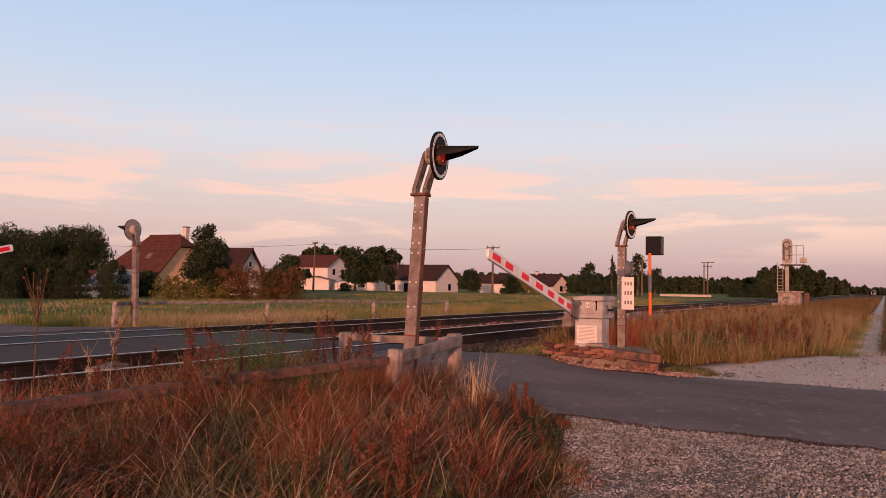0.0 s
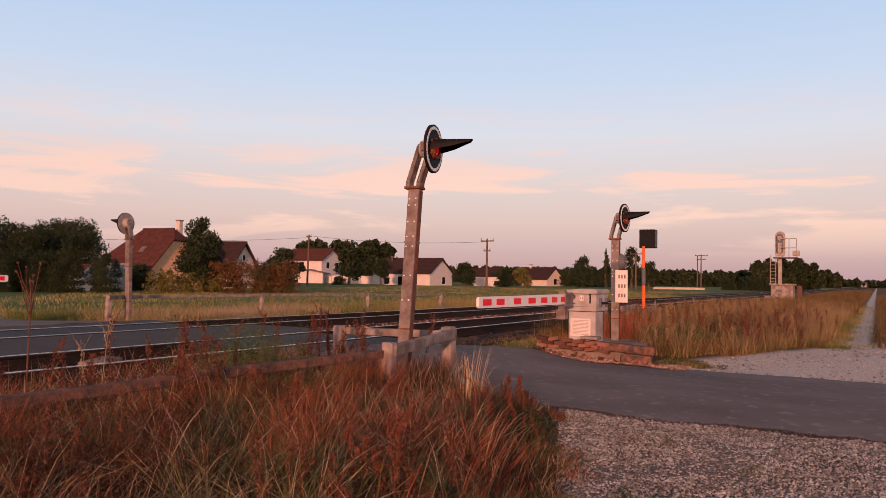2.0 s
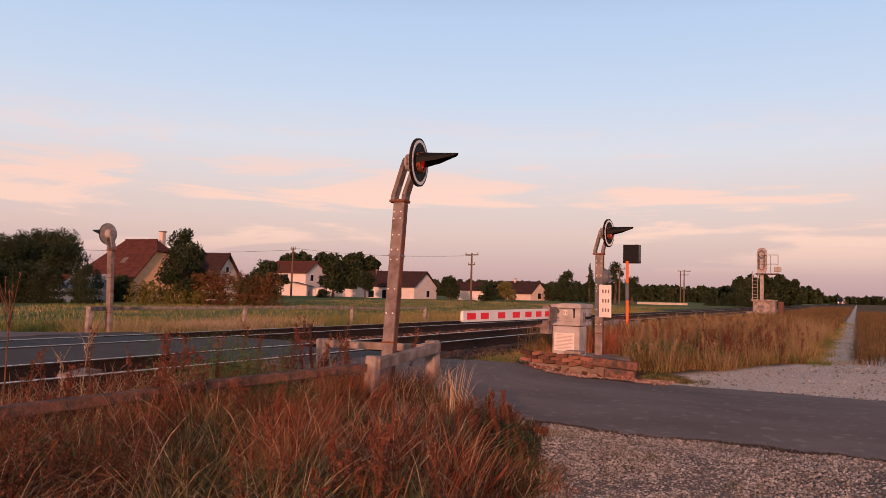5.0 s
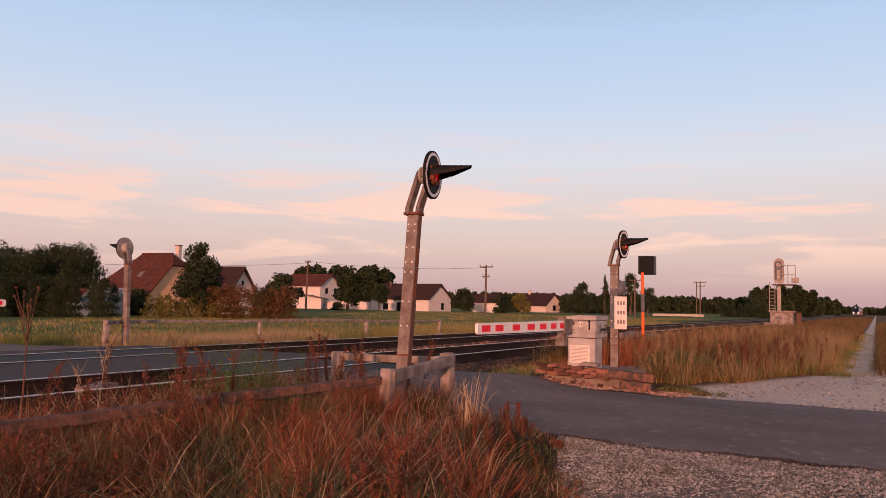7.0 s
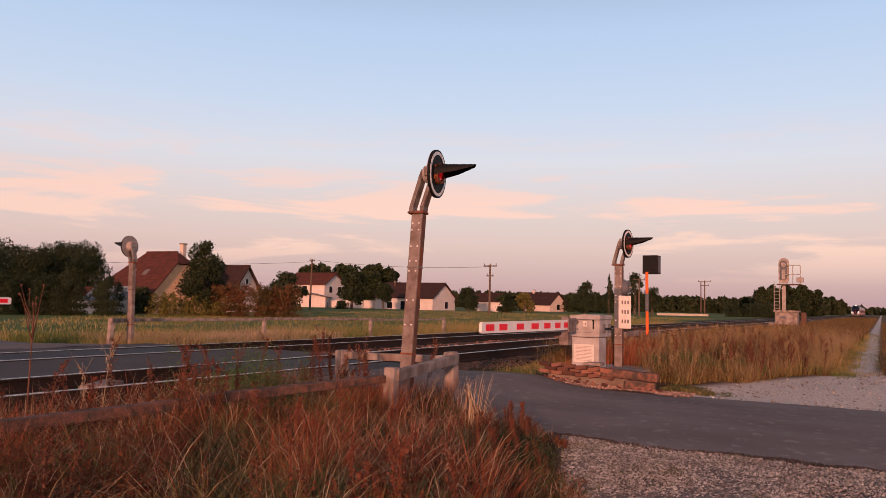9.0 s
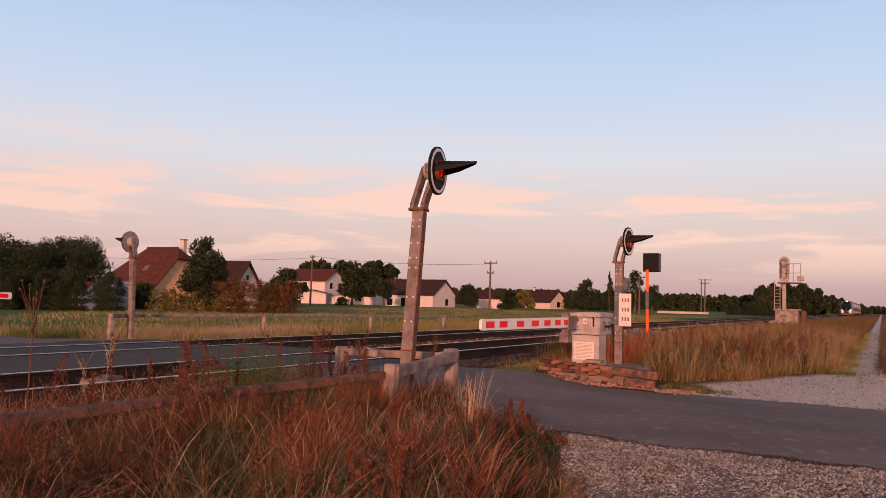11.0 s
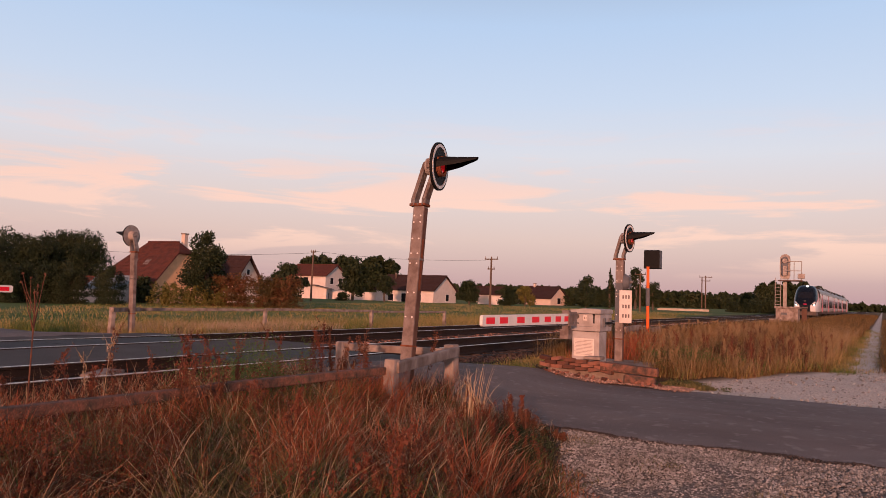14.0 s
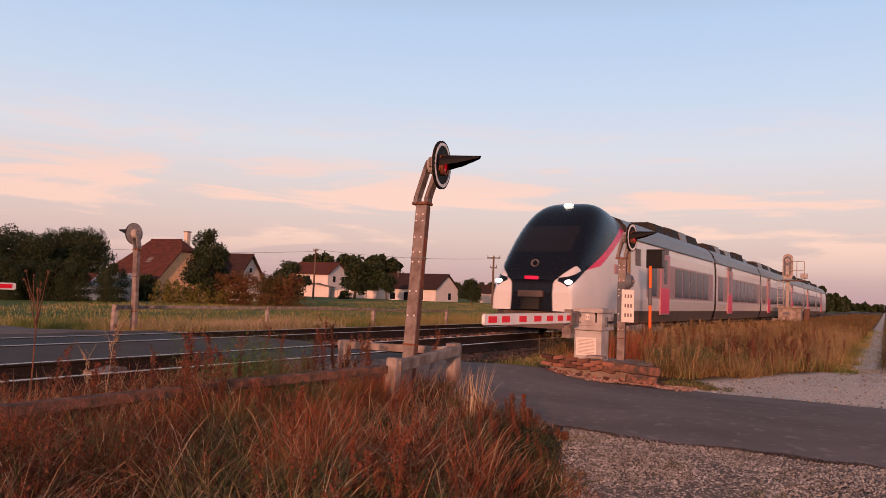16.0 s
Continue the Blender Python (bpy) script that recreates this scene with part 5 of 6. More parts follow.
def nose(parent):
    P = nose_grid()
    ns, na = P.shape[0] - 1, P.shape[1] - 1
    sets = {}
    for i in range(ns):
        for j in range(na):
            q = (P[i, j], P[i + 1, j], P[i + 1, j + 1], P[i, j + 1])
            for k, poly in nose_pieces(q):
                y = sum(p[1] for p in poly)
                sets.setdefault((k, y > 0 if k in ("headlight", "stripe", "nose_shell") else True), []).append(poly)
    look_of = {"front_mask": (M_TRAINB, "glossy black front mask"), "windscreen": (M_SCREEN, "tinted curved windscreen"), "stripe": (M_PINK, "crimson stripe"),
               "nose_shell": (M_TRAINW, "white painted nose"), "roof_end": (M_TRAING, "grey roof end"), "headlight": (M_TRAINB, "swept dark headlight housings")}
    for (k, _), qs in sets.items():
        bm = bmesh.new()
        for q in qs:
            bm.faces.new([bm.verts.new(v) for v in q])
        bmesh.ops.remove_doubles(bm, verts=bm.verts[:], dist=2e-4)
        bmesh.ops.recalc_face_normals(bm, faces=bm.faces[:])
        part(k, bm, look_of[k][0], parent, look_of[k][1], smooth=True)
    # front closing plate: dark in the middle, white at both sides
    rims = [P[0, j] for j in range(na // 2 + 1)]
    mid, outs = bmesh.new(), {-1: bmesh.new(), 1: bmesh.new()}
    for p, q in zip(rims, rims[1:]):
        c0, c1 = (min(well_half(r[2]), abs(r[1])) for r in (p, q))
        mid.faces.new([mid.verts.new(v) for v in ((p[0], -c0, p[2]), (p[0], c0, p[2]), (q[0], c1, q[2]), (q[0], -c1, q[2]))])
        for sg in (-1, 1):
            out = outs[sg]
            if abs(p[1]) > c0 + 1e-4:
                out.faces.new([out.verts.new(v) for v in ((p[0], sg * c0, p[2]), (p[0], sg * abs(p[1]), p[2]), (q[0], sg * max(c1, abs(q[1])), q[2]), (q[0], sg * c1, q[2]))])
    for bm in (mid, *outs.values()):
        bmesh.ops.dissolve_degenerate(bm, edges=bm.edges[:], dist=1e-5)
    part("front_plate", mid, M_TRAINB, parent)
    for out in outs.values():
        part("front_cheek", out, M_TRAINW, parent)
    part("coupler_hatch", cube(-0.06, -0.36, 1.06, 0.10, 0.36, 1.24, 0.02), M_SKIRT, parent, "grey coupler hatch")
    part("coupler", cube(-0.10, -0.28, 0.72, 0.3, 0.28, 1.05, 0.04), M_UNDER, parent)
    part("deflector", prism(bmesh.new(), [(0.25, -0.9), (0.55, -1.25), (3.6, -1.3), (3.6, 1.3), (0.55, 1.25), (0.25, 0.9)], 0.22, 0.69, lambda u, v, w: (u, v, w)), M_SKIRT, parent, "dark snow deflector")
    part("badge", cube(0.0, -0.2, 1.54, 0.08, 0.2, 1.64, 0.02), M_PINK, parent, "small crimson badge")
    ring = part("emblem", ring_plate(bmesh.new(), 0.085, 0.11, -0.01, 0.01), M_STEEL, parent, "round silver emblem")
    ring.matrix_basis = pose(0.24, 0, 2.0, 0, 0, 90) @ pose(0, 0, 0, 20, 0, 0)
    for s in (-1, 1):
        bm = bmesh.new()
        bmesh.ops.create_icosphere(bm, subdivisions=3, radius=1.0, matrix=Matrix.Translation((0.12, s * 1.03, 1.49)) @ Matrix.Diagonal((0.06, 0.10, 0.065, 1)))
        part("lit_lamp", bm, M_LAMP, parent, "bright lit headlight", smooth=True)
    bm = bmesh.new()
    bmesh.ops.create_icosphere(bm, subdivisions=2, radius=1.0, matrix=Matrix.Translation((2.42, -0.1, 3.86)) @ Matrix.Diagonal((0.12, 0.15, 0.06, 1)))
    part("top_lamp", bm, M_LAMP, parent, "bright lit top marker lamp", smooth=True)


def glass_row(name, me, parent, xs, z):
    for x in xs:
        for s in (-1, 1):
            o = shared(name, me, parent, pose(x, s * (HALF + 0.004), z))


def car(parent, a, b, first=False, last=False):
    """One car body from a to b along the train, with doors, window band, panes, skirt and roof gear."""
    c = part("car_body", shell(SIDE, a, b), M_TRAINW, parent, "white car body")
    part("roof", shell(ROOF, a, b), M_TRAING, c, "grey roof")
    part("skirt", shell([(1.26, 0.34), (1.375, 0.745)], a, b), M_SKIRT, c, "dirty grey-brown skirt")
    part("gutter", shell([(1.425, 3.02), (1.36, 3.2)], a, b), M_TRAING, c)
    ends = [(-y, z) for y, z in (SIDE + ROOF[1:])] + [(y, z) for y, z in (SIDE + ROOF[1:])[::-1][1:]]
    for x in (a, b):
        bm = bmesh.new()
        bm.faces.new([bm.verts.new((x, y, z)) for y, z in ends])
        part("end_wall", bm, M_UNDER, c)
    # doors and panes
    ln = b - a
    doors = [a + 3.6] if not (first or last) else ([a + 4.3] if first else [b - 8.6])
    band0, band1 = (a + (1.9 if first else 0.35), b - 0.35) if not last else (a + 0.35, b - 6.4)
    bm = bmesh.new()
    for s in (-1, 1):
        box(bm, band0, s * (HALF + 0.001) - 0.003, 1.18, band1, s * (HALF + 0.001) + 0.003, 2.42)
    part("window_band", bm, M_BAND, c, "mauve-grey window band")
    me = mesh_of("pane", cube(-0.56, -0.006, -0.55, 0.56, 0.006, 0.55, 0.0), M_GLASS)
    xs, x = [], band0 + 0.75
    while x < band1 - 0.6:
        if all(abs(x - d) > 1.25 for d in doors):
            xs.append(x)
        x += 1.28
    glass_row("pane", me, c, xs, 1.80)
    md = mesh_of("door", cube(-0.62, -0.03, -1.05, 0.62, 0.03, 1.12, 0.0), M_DOOR)
    mp = mesh_of("door_pane", cube(-0.22, -0.035, 0.05, 0.22, 0.035, 0.92, 0.0), M_GLASS)
    mr = mesh_of("door_panel", cube(-0.615, -0.034, -1.0, 0.615, 0.034, -0.10, 0.0), M_PINK)
    ml = mesh_of("door_light", cube(-0.45, -0.02, 1.14, 0.45, 0.02, 1.34, 0.0), M_STEEL)
    for d in doors:
        for s in (-1, 1):
            dr = shared("door", md, c, pose(d, s * (HALF + 0.006), 1.66))
            for e, nm in ((mp, "door_pane"), (mr, "door_panel"), (ml, "door_header")):
                shared(nm, e, dr)
    # roof gear
    gear = random.Random(int(a * 10))
    x = a + (4.8 if first else 0.9)
    while x < b - 2.0 - (5.0 if last else 0):
        w = gear.uniform(0.8, 2.2)
        h = gear.uniform(3.95, 4.14)
        bm = prism(bmesh.new(), [(-1.0, 3.55), (1.0, 3.55), (0.86, h - 0.07), (0.62, h), (-0.62, h), (-0.86, h - 0.07)], x, x + w, lambda u, v, q: (q, u, v))
        part("roof_unit", bm, M_UNDER if gear.random() < 0.7 else M_TRAING, c, "dark roof equipment box")
        x += w + gear.uniform(0.12, 0.5)


def bogie(parent, x):
    g = part("bogie_frame", cube(-1.7, -1.12, 0.35, 1.7, 1.12, 0.72, 0.04), M_UNDER, parent, "dark bogie frame")
    g.matrix_basis = pose(x, 0, 0)
    for dx in (-1.25, 1.25):
        w = part("wheelset", rod(bmesh.new(), (dx, -0.82, 0.43), (dx, -0.69, 0.43), 0.43, 0.43, 28), M_UNDER, g)
        part("wheel", rod(bmesh.new(), (dx, 0.69, 0.43), (dx, 0.82, 0.43), 0.43, 0.43, 28), M_UNDER, w)
        part("axle", rod(bmesh.new(), (dx, -0.69, 0.43), (dx, 0.69, 0.43), 0.09, 0.09, 10), M_UNDER, w)
    return g


def build_train():
    T = thing("train", pose(700, TRACKS[0], 0), "white six-car passenger train with black nose and crimson stripe", "train")
    nose(T)
    a = 4.5
    ends = []
    for k in range(CARS):
        b = FIRST + MIDDLE * k if k < CARS - 1 else FIRST * 2 + MIDDLE * (CARS - 2) - 2.2
        car(T, a, b - 0.22, first=k == 0, last=k == CARS - 1)
        if k < CARS - 1:
            bm = bmesh.new()
            sec = [(-y * 0.96, z) for y, z in (SIDE[1:] + ROOF[1:])] + [(y * 0.96, z) for y, z in (SIDE[1:] + ROOF[1:])[::-1][1:]]
            prism(bm, sec, b - 0.26, b + 0.26, lambda u, v, w: (w, u, v))
            part("gangway", bm, M_BLACK, T, "black bellows gangway")
            ends.append(b)
        a = b + 0.22
    for x in [3.9] + ends + [a - 4.5]:
        bogie(T, x)
    # side door of the cab, grab rail and ventilation plates
    for s in (-1, 1):
        part("cab_door", cube(4.25, s * (HALF + 0.002) - 0.01, 0.95, 4.47, s * (HALF + 0.002) + 0.01, 3.0, 0.004), mat("ochre_gap", (0.30, 0.17, 0.08), 0.6), T, "ochre cab edge")
        part("side_emblem", cube(2.9, s * (HALF + 0.001) - 0.01, 1.85, 3.3, s * (HALF + 0.001) + 0.01, 2.12, 0.003), M_DOOR, T, "small mauve emblem")
        part("side_plate", cube(5.0, s * (HALF + 0.002) - 0.008, 2.2, 5.6, s * (HALF + 0.002) + 0.008, 2.75, 0.002), M_STEEL, T)
    return T


train = build_train()
# ---- grasses and weeds ----
def blades(name, xy, h, width, lean, material, label, category, seed, fine=False):
    """Bent grass blades: each a strip of two or three pieces narrowing to a point."""
    rng = np.random.default_rng(seed)
    n = len(xy)
    ang, bend = rng.uniform(0, 6.283, n), lean * (0.25 + rng.random(n))
    d = np.stack([np.cos(ang), np.sin(ang), np.zeros(n)], 1)
    # blades stand broadside in any direction
    t = rng.uniform(0, 6.283, n)
    w = np.stack([np.cos(t), np.sin(t), np.zeros(n)], 1) * (width * rng.uniform(0.6, 1.5, n))[:, None]
    base = np.stack([xy[:, 0], xy[:, 1], ground_height(xy[:, 0], xy[:, 1]) - 0.03], 1)
    lv = []
    for f, k in ((0.0, 1.0), (0.4, 0.85), (0.75, 0.55)) if fine else ((0.0, 1.0), (0.55, 0.75)):
        c = base + d * (h * bend * f ** 2)[:, None]
        c[:, 2] += h * (f - 0.35 * bend * f ** 2)
        lv += [c - w * k, c + w * k]
    tip = base + d * (h * bend)[:, None]
    tip[:, 2] += h * (1 - 0.35 * bend)
    v = np.stack(lv + [tip], 1).reshape(-1, 3)
    c = 7 if fine else 5
    o = (np.arange(n) * c)[:, None]
    quads = (o + np.array([[0, 1, 3, 2]])).tolist()
    if fine:
        quads += (o + np.array([[2, 3, 5, 4]])).tolist()
    tris = (o + np.array([[c - 3, c - 2, c - 1]])).tolist()
    return tagged(raw(name, v.tolist(), quads + tris, material), label, category)


def scatter(rng, n, x0, x1, y0, y1, keep, clump=0.0, power=1.0):
    x, y = x0 + (x1 - x0) * rng.random(n) ** power, rng.uniform(y0, y1, n)
    if clump:
        k = max(1, n // 26)
        cx, cy = x[:k], y[:k]
        i = rng.integers(0, k, n)
        m = rng.random(n) < 0.72
        x, y = np.where(m, cx[i] + rng.normal(size=n) * clump, x), np.where(m, cy[i] + rng.normal(size=n) * clump, y)
    ok = keep(x, y)
    return np.stack([x[ok], y[ok]], 1)


def seed_weeds(name, xy, h, material, label, seed, head=0.5, bits=110, size=0.0062):
    """Dry stems with side twigs and many small seed husks."""
    rng = np.random.default_rng(seed)
    V, F = [], []

    def strip(a, b, r0, r1):
        o = len(V)
        for k in range(3):
            t = k * 2.094
            for p, r in ((a, r0), (b, r1)):
                V.append((p[0] + r * math.cos(t), p[1] + r * math.sin(t), p[2]))
        for k in range(3):
            q = (k + 1) % 3
            F.append((o + 2 * k, o + 2 * q, o + 2 * q + 1, o + 2 * k + 1))

    def husk(p, s):
        o = len(V)
        d = rng.normal(size=(4, 3)) * s
        for k in range(4):
            V.append((p[0] + d[k][0], p[1] + d[k][1], p[2] + d[k][2] * 1.3))
        F.extend([(o, o + 1, o + 2), (o, o + 2, o + 3), (o, o + 3, o + 1)])

    for (x, y), hh in zip(xy, h):
        z = float(ground_height(x, y)) - 0.05
        lx, ly = rng.normal(size=2) * 0.10 * hh
        top = (x + lx, y + ly, z + hh)
        mid = (x + lx * 0.4, y + ly * 0.4, z + hh * 0.5)
        strip((x, y, z), mid, 0.005, 0.004)
        strip(mid, top, 0.004, 0.002)
        for k in range(int(rng.integers(3, 7))):
            f = rng.uniform(1 - head, 0.95)
            p = (x + lx * f, y + ly * f, z + hh * f)
            a, ln = rng.uniform(0, 6.28), hh * rng.uniform(0.08, 0.22)
            q = (p[0] + math.cos(a) * ln * 0.6, p[1] + math.sin(a) * ln * 0.6, p[2] + ln)
            strip(p, q, 0.003, 0.0015)
            for i in range(bits // 6):
                g = rng.random()
                husk([p[j] + (q[j] - p[j]) * g + rng.normal() * 0.008 for j in range(3)], size)
        for i in range(bits):
            f = 1 - head * rng.random()
            husk((x + lx * f + rng.normal() * 0.014, y + ly * f + rng.normal() * 0.014, z + hh * f), size)
    return tagged(raw(name, V, F, material), label, "weeds")


def leafy_weeds(name, xy, h, material, label, seed, n_leaf=40, size=0.017):
    rng = np.random.default_rng(seed)
    Q = []
    for (x, y), hh in zip(xy, h):
        z = float(ground_height(x, y))
        f = rng.random(n_leaf)
        p = np.stack([x + rng.normal(size=n_leaf) * 0.06, y + rng.normal(size=n_leaf) * 0.06, z + hh * f], 1)
        u = rng.normal(size=(n_leaf, 3)) + np.array([0, 0, 0.5])
        u /= np.linalg.norm(u, axis=1)[:, None]
        w = np.cross(u, rng.normal(size=(n_leaf, 3)))
        w /= np.linalg.norm(w, axis=1)[:, None]
        s = (size * rng.uniform(0.6, 1.5, n_leaf))[:, None]
        Q.append(np.stack([p - u * s, p + w * s * 0.35, p + u * s, p - w * s * 0.35], 1).reshape(-1, 3))
    Q = np.concatenate(Q)
    return tagged(raw(name, Q.tolist(), crown_faces(len(Q) // 4), material), label, "weeds")


def build_grass():
    rng = np.random.default_rng(11)
    off_road = lambda x, y: (x < 7.75 + 0.45 * sstep(2.6, 4.2, y) - 0.2)
    # low at the gravel's edge and round the crossing light, taller in the open verge
    taper = lambda p: (0.22 + 0.78 * sstep(-0.05, 0.75, p[:, 1] - 0.345 * p[:, 0] - 0.12)) * (1 - 0.42 * sstep(4.9, 6.4, p[:, 0])) * (0.75 + 0.45 * (0.5 + 0.5 * np.sin(p[:, 0] * 5.1 + 2 * np.sin(p[:, 1] * 3.3)) * np.cos(p[:, 1] * 4.7 - p[:, 0])))
    verge = lambda x, y: (y > 0.345 * x + 0.10 + 0.16 * np.sin(x * 3.1) * np.sin(x * 1.3) + 0.10 * np.sin(x * 7.3 + y * 5)) & (x * x + y * y > 5.0) & off_road(x, y) & (y < 4.35 + 0.4 * (x < 6.2))
    wave = lambda x, y, a, b: 0.5 + 0.5 * np.sin(x * a + 1.3 * np.sin(y * b)) * np.cos(y * a * 0.8 + b)
    slope = lambda x, y: y / np.maximum(x, 0.1)
    docks = lambda x, y: slope(x, y) > 1.12
    mossy = lambda x, y: (slope(x, y) > 0.90) & (slope(x, y) < 1.12)
    ruddy = lambda x, y: (slope(x, y) > 0.74) & (slope(x, y) < 0.92) & (y > 3.2)
    thicket = lambda x, y: (x - 6.1) ** 2 / 0.55 + (y - 2.85) ** 2 / 0.16 < 1
    # under-layer whose dark colour stands in for shade in the gaps
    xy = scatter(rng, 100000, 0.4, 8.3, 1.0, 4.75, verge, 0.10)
    blades("verge_grass", xy, (0.12 + 0.40 * rng.random(len(xy)) ** 1.4) * taper(xy), 0.0030, 0.9, M_GRASS, "mixed dry and green verge grass, darkened as shade between stalks", "grass", 1, True)
    red = lambda x, y: verge(x, y) & ~thicket(x, y) & (rng.random(len(x)) < np.where(mossy(x, y) | docks(x, y), 0.22, 1.0)) & ((wave(x, y, 1.7, 2.1) > 0.40) | ruddy(x, y))
    xy = scatter(rng, 24000, 0.4, 8.3, 1.0, 4.75, red, 0.07)
    blades("russet_grass", xy, taper(xy) * (0.22 + 0.48 * rng.random(len(xy))), 0.0025, 0.75, M_REDG, "russet red grass stalks of the verge", "grass", 30, True)
    xy = scatter(rng, 9000, 3.6, 6.2, 3.2, 4.4, lambda x, y: verge(x, y) & ruddy(x, y), 0.05)
    blades("russet_grass", xy, 0.3 + 0.32 * rng.random(len(xy)), 0.0024, 0.6, M_REDG, "bright russet tussock before the concrete rail", "grass", 61, True)
    xy = scatter(rng, 9500, 0.4, 8.3, 1.0, 4.75, lambda x, y: verge(x, y) & ~thicket(x, y), 0.07)
    blades("straw", xy, taper(xy) * (0.25 + 0.55 * rng.random(len(xy))), 0.0025, 1.0, M_STRAW, "bleached straw stalks in the verge", "grass", 31, True)
    green = lambda x, y: verge(x, y) & ((wave(x, y, 2.3, 1.1) > 0.5) | mossy(x, y))
    xy = scatter(rng, 44000, 0.4, 8.6, 1.0, 4.6, green, 0.12)
    blades("green_grass", xy, taper(xy) * rng.uniform(0.2, 0.66, len(xy)), 0.0031, 0.85, M_GREENW, "green grass among the dry stalks", "grass", 2, True)
    xy = scatter(rng, 5200, 1.8, 6.9, 4.4, 4.8, lambda x, y: wave(x, y, 2.9, 1.7) > 0.35, 0.08)
    blades("russet_grass", xy, rng.uniform(0.3, 0.72, len(xy)), 0.0026, 0.6, M_REDG, "russet stalks against the concrete rail", "grass", 69, True)
    xy = scatter(rng, 6000, 1.8, 6.9, 4.4, 4.8, lambda x, y: wave(x, y, 2.2, 2.7) > 0.4, 0.08)
    blades("green_grass", xy, rng.uniform(0.3, 0.66, len(xy)), 0.003, 0.7, M_GREENW, "green grass against the concrete rail", "grass", 70, True)
    # a few straight golden stalks by the lane-side fence post
    xy = np.array([(7.0, 3.62)]) + rng.normal(size=(34, 2)) * 0.055
    blades("straw", xy, rng.uniform(0.45, 0.92, 34), 0.0035, 0.16, M_STRAW, "upright golden stalks by the fence post", "grass", 62, True)
    xy = np.array([(7.15, 3.5)]) + rng.normal(size=(9, 2)) * 0.06
    blades("straw", xy, rng.uniform(0.75, 0.95, 9), 0.0035, 1.1, M_STRAW, "drooping pale stalks by the fence post", "grass", 63, True)
    xy = np.array([(6.15, 2.85)]) + rng.normal(size=(55, 2)) * np.array([0.26, 0.12])
    leafy_weeds("green_weeds", xy, rng.uniform(0.10, 0.26, len(xy)), M_LEAF, "dark leafy thicket at the gravel's edge", 64, 150, 0.011)
    behind = lambda x, y: (y > 4.5) & (x < 8.5 - 0.35 * (y - 4.5)) & (y < 6.7)
    # same darkened under-layer, gap shade in its colour
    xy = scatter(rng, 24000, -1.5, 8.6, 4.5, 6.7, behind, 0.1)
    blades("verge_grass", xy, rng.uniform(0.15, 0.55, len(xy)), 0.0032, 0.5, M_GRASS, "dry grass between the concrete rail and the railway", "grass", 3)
    xy = scatter(rng, 7000, -1.5, 8.6, 4.5, 6.7, behind, 0.1)
    blades("straw", xy, 0.25 + 0.45 * rng.random(len(xy)), 0.0024, 0.8, M_STRAW, "bleached straw stalks before the railway", "grass", 32, True)
    xy = scatter(rng, 9000, -1.5, 8.6, 4.5, 6.7, behind, 0.1)
    blades("russet_grass", xy, 0.25 + 0.4 * rng.random(len(xy)), 0.0022, 0.5, M_REDG, "russet grass before the railway", "grass", 33, True)
    # golden stand beside the path
    stand = lambda x, y: (x + 2.6 * y > 21.8 + 0.6 * np.sin(y * 5)) & (y > 0.92 + 0.12 * np.sin(x * 1.7)) & ~((x < 15.6) & (y > 4.0))
    xy = scatter(rng, 90000, 14.2, 40, 1.0, 6.5, stand, 0.14, 1.3)
    blades("tall_grass", xy, rng.uniform(0.25, 0.85, len(xy)) * (0.6 + 0.5 * np.abs(np.sin(xy[:, 0] * 0.9 + 0.5) * np.cos(xy[:, 1] * 1.1))) * (0.45 + 0.6 * sstep(0.0, 1.6, np.minimum(xy[:, 1] - 0.85, (xy[:, 0] + 2.6 * xy[:, 1] - 21.8) / 2.8))), 0.0045, 0.8, M_RIGHT, "tall golden dry grass beside the railway", "grass", 4)
    xy = scatter(rng, 40000, 40, 200, 1.0, 6.3, stand, 0.3, 1.6)
    blades("tall_grass", xy, rng.uniform(0.3, 0.75, len(xy)), 0.014, 0.6, M_RIGHT, "tall golden dry grass along the line", "grass", 5)
    right = lambda x, y: (y < -0.02 + 0.12 * np.sin(x * 2)) & (x > 19.5 - 2.0 * (y < -1.2))
    xy = scatter(rng, 22000, 15.5, 120, -4, 0.1, right, 0.2, 1.5)
    blades("tall_grass", xy, rng.uniform(0.2, 0.6, len(xy)), 0.008, 0.6, M_RIGHT, "dry grass on the other side of the path", "grass", 6)
    xy = scatter(rng, 26000, 14.2, 40, 1.0, 6.5, stand, 0.25, 1.3)
    blades("tall_grass", xy, rng.uniform(0.15, 0.45, len(xy)), 0.006, 0.8, M_FARG, "green grass under the golden stalks", "grass", 24)
    xy = scatter(rng, 30000, 14.2, 45, 1.0, 6.5, stand, 0.12, 1.3)
    blades("straw", xy, (0.3 + 0.75 * rng.random(len(xy)) ** 1.6), 0.003, 0.7, M_STRAWR, "bleached straw stalks in golden grass", "grass", 34)
    xy = scatter(rng, 2600, 18, 60, 0.0, 0.9, lambda x, y: x + 2.6 * y > 20, 0.2, 1.5)
    blades("weeds", xy, rng.uniform(0.04, 0.16, len(xy)), 0.005, 0.9, M_FARG, "low green grass on the gravel path", "weeds", 36)
    xy = scatter(rng, 330, 14.6, 34, 1.5, 6.2, stand, 0.3, 1.3)
    seed_weeds("feathery_weeds", xy, rng.uniform(0.45, 0.85, len(xy)), M_STRAWR, "pale feathery seed heads in golden grass", 65, 0.35, 60, 0.010)
    xy = scatter(rng, 1700, 14.9, 18.0, 4.3, 5.6, lambda x, y: (x > 15.0), 0.12)
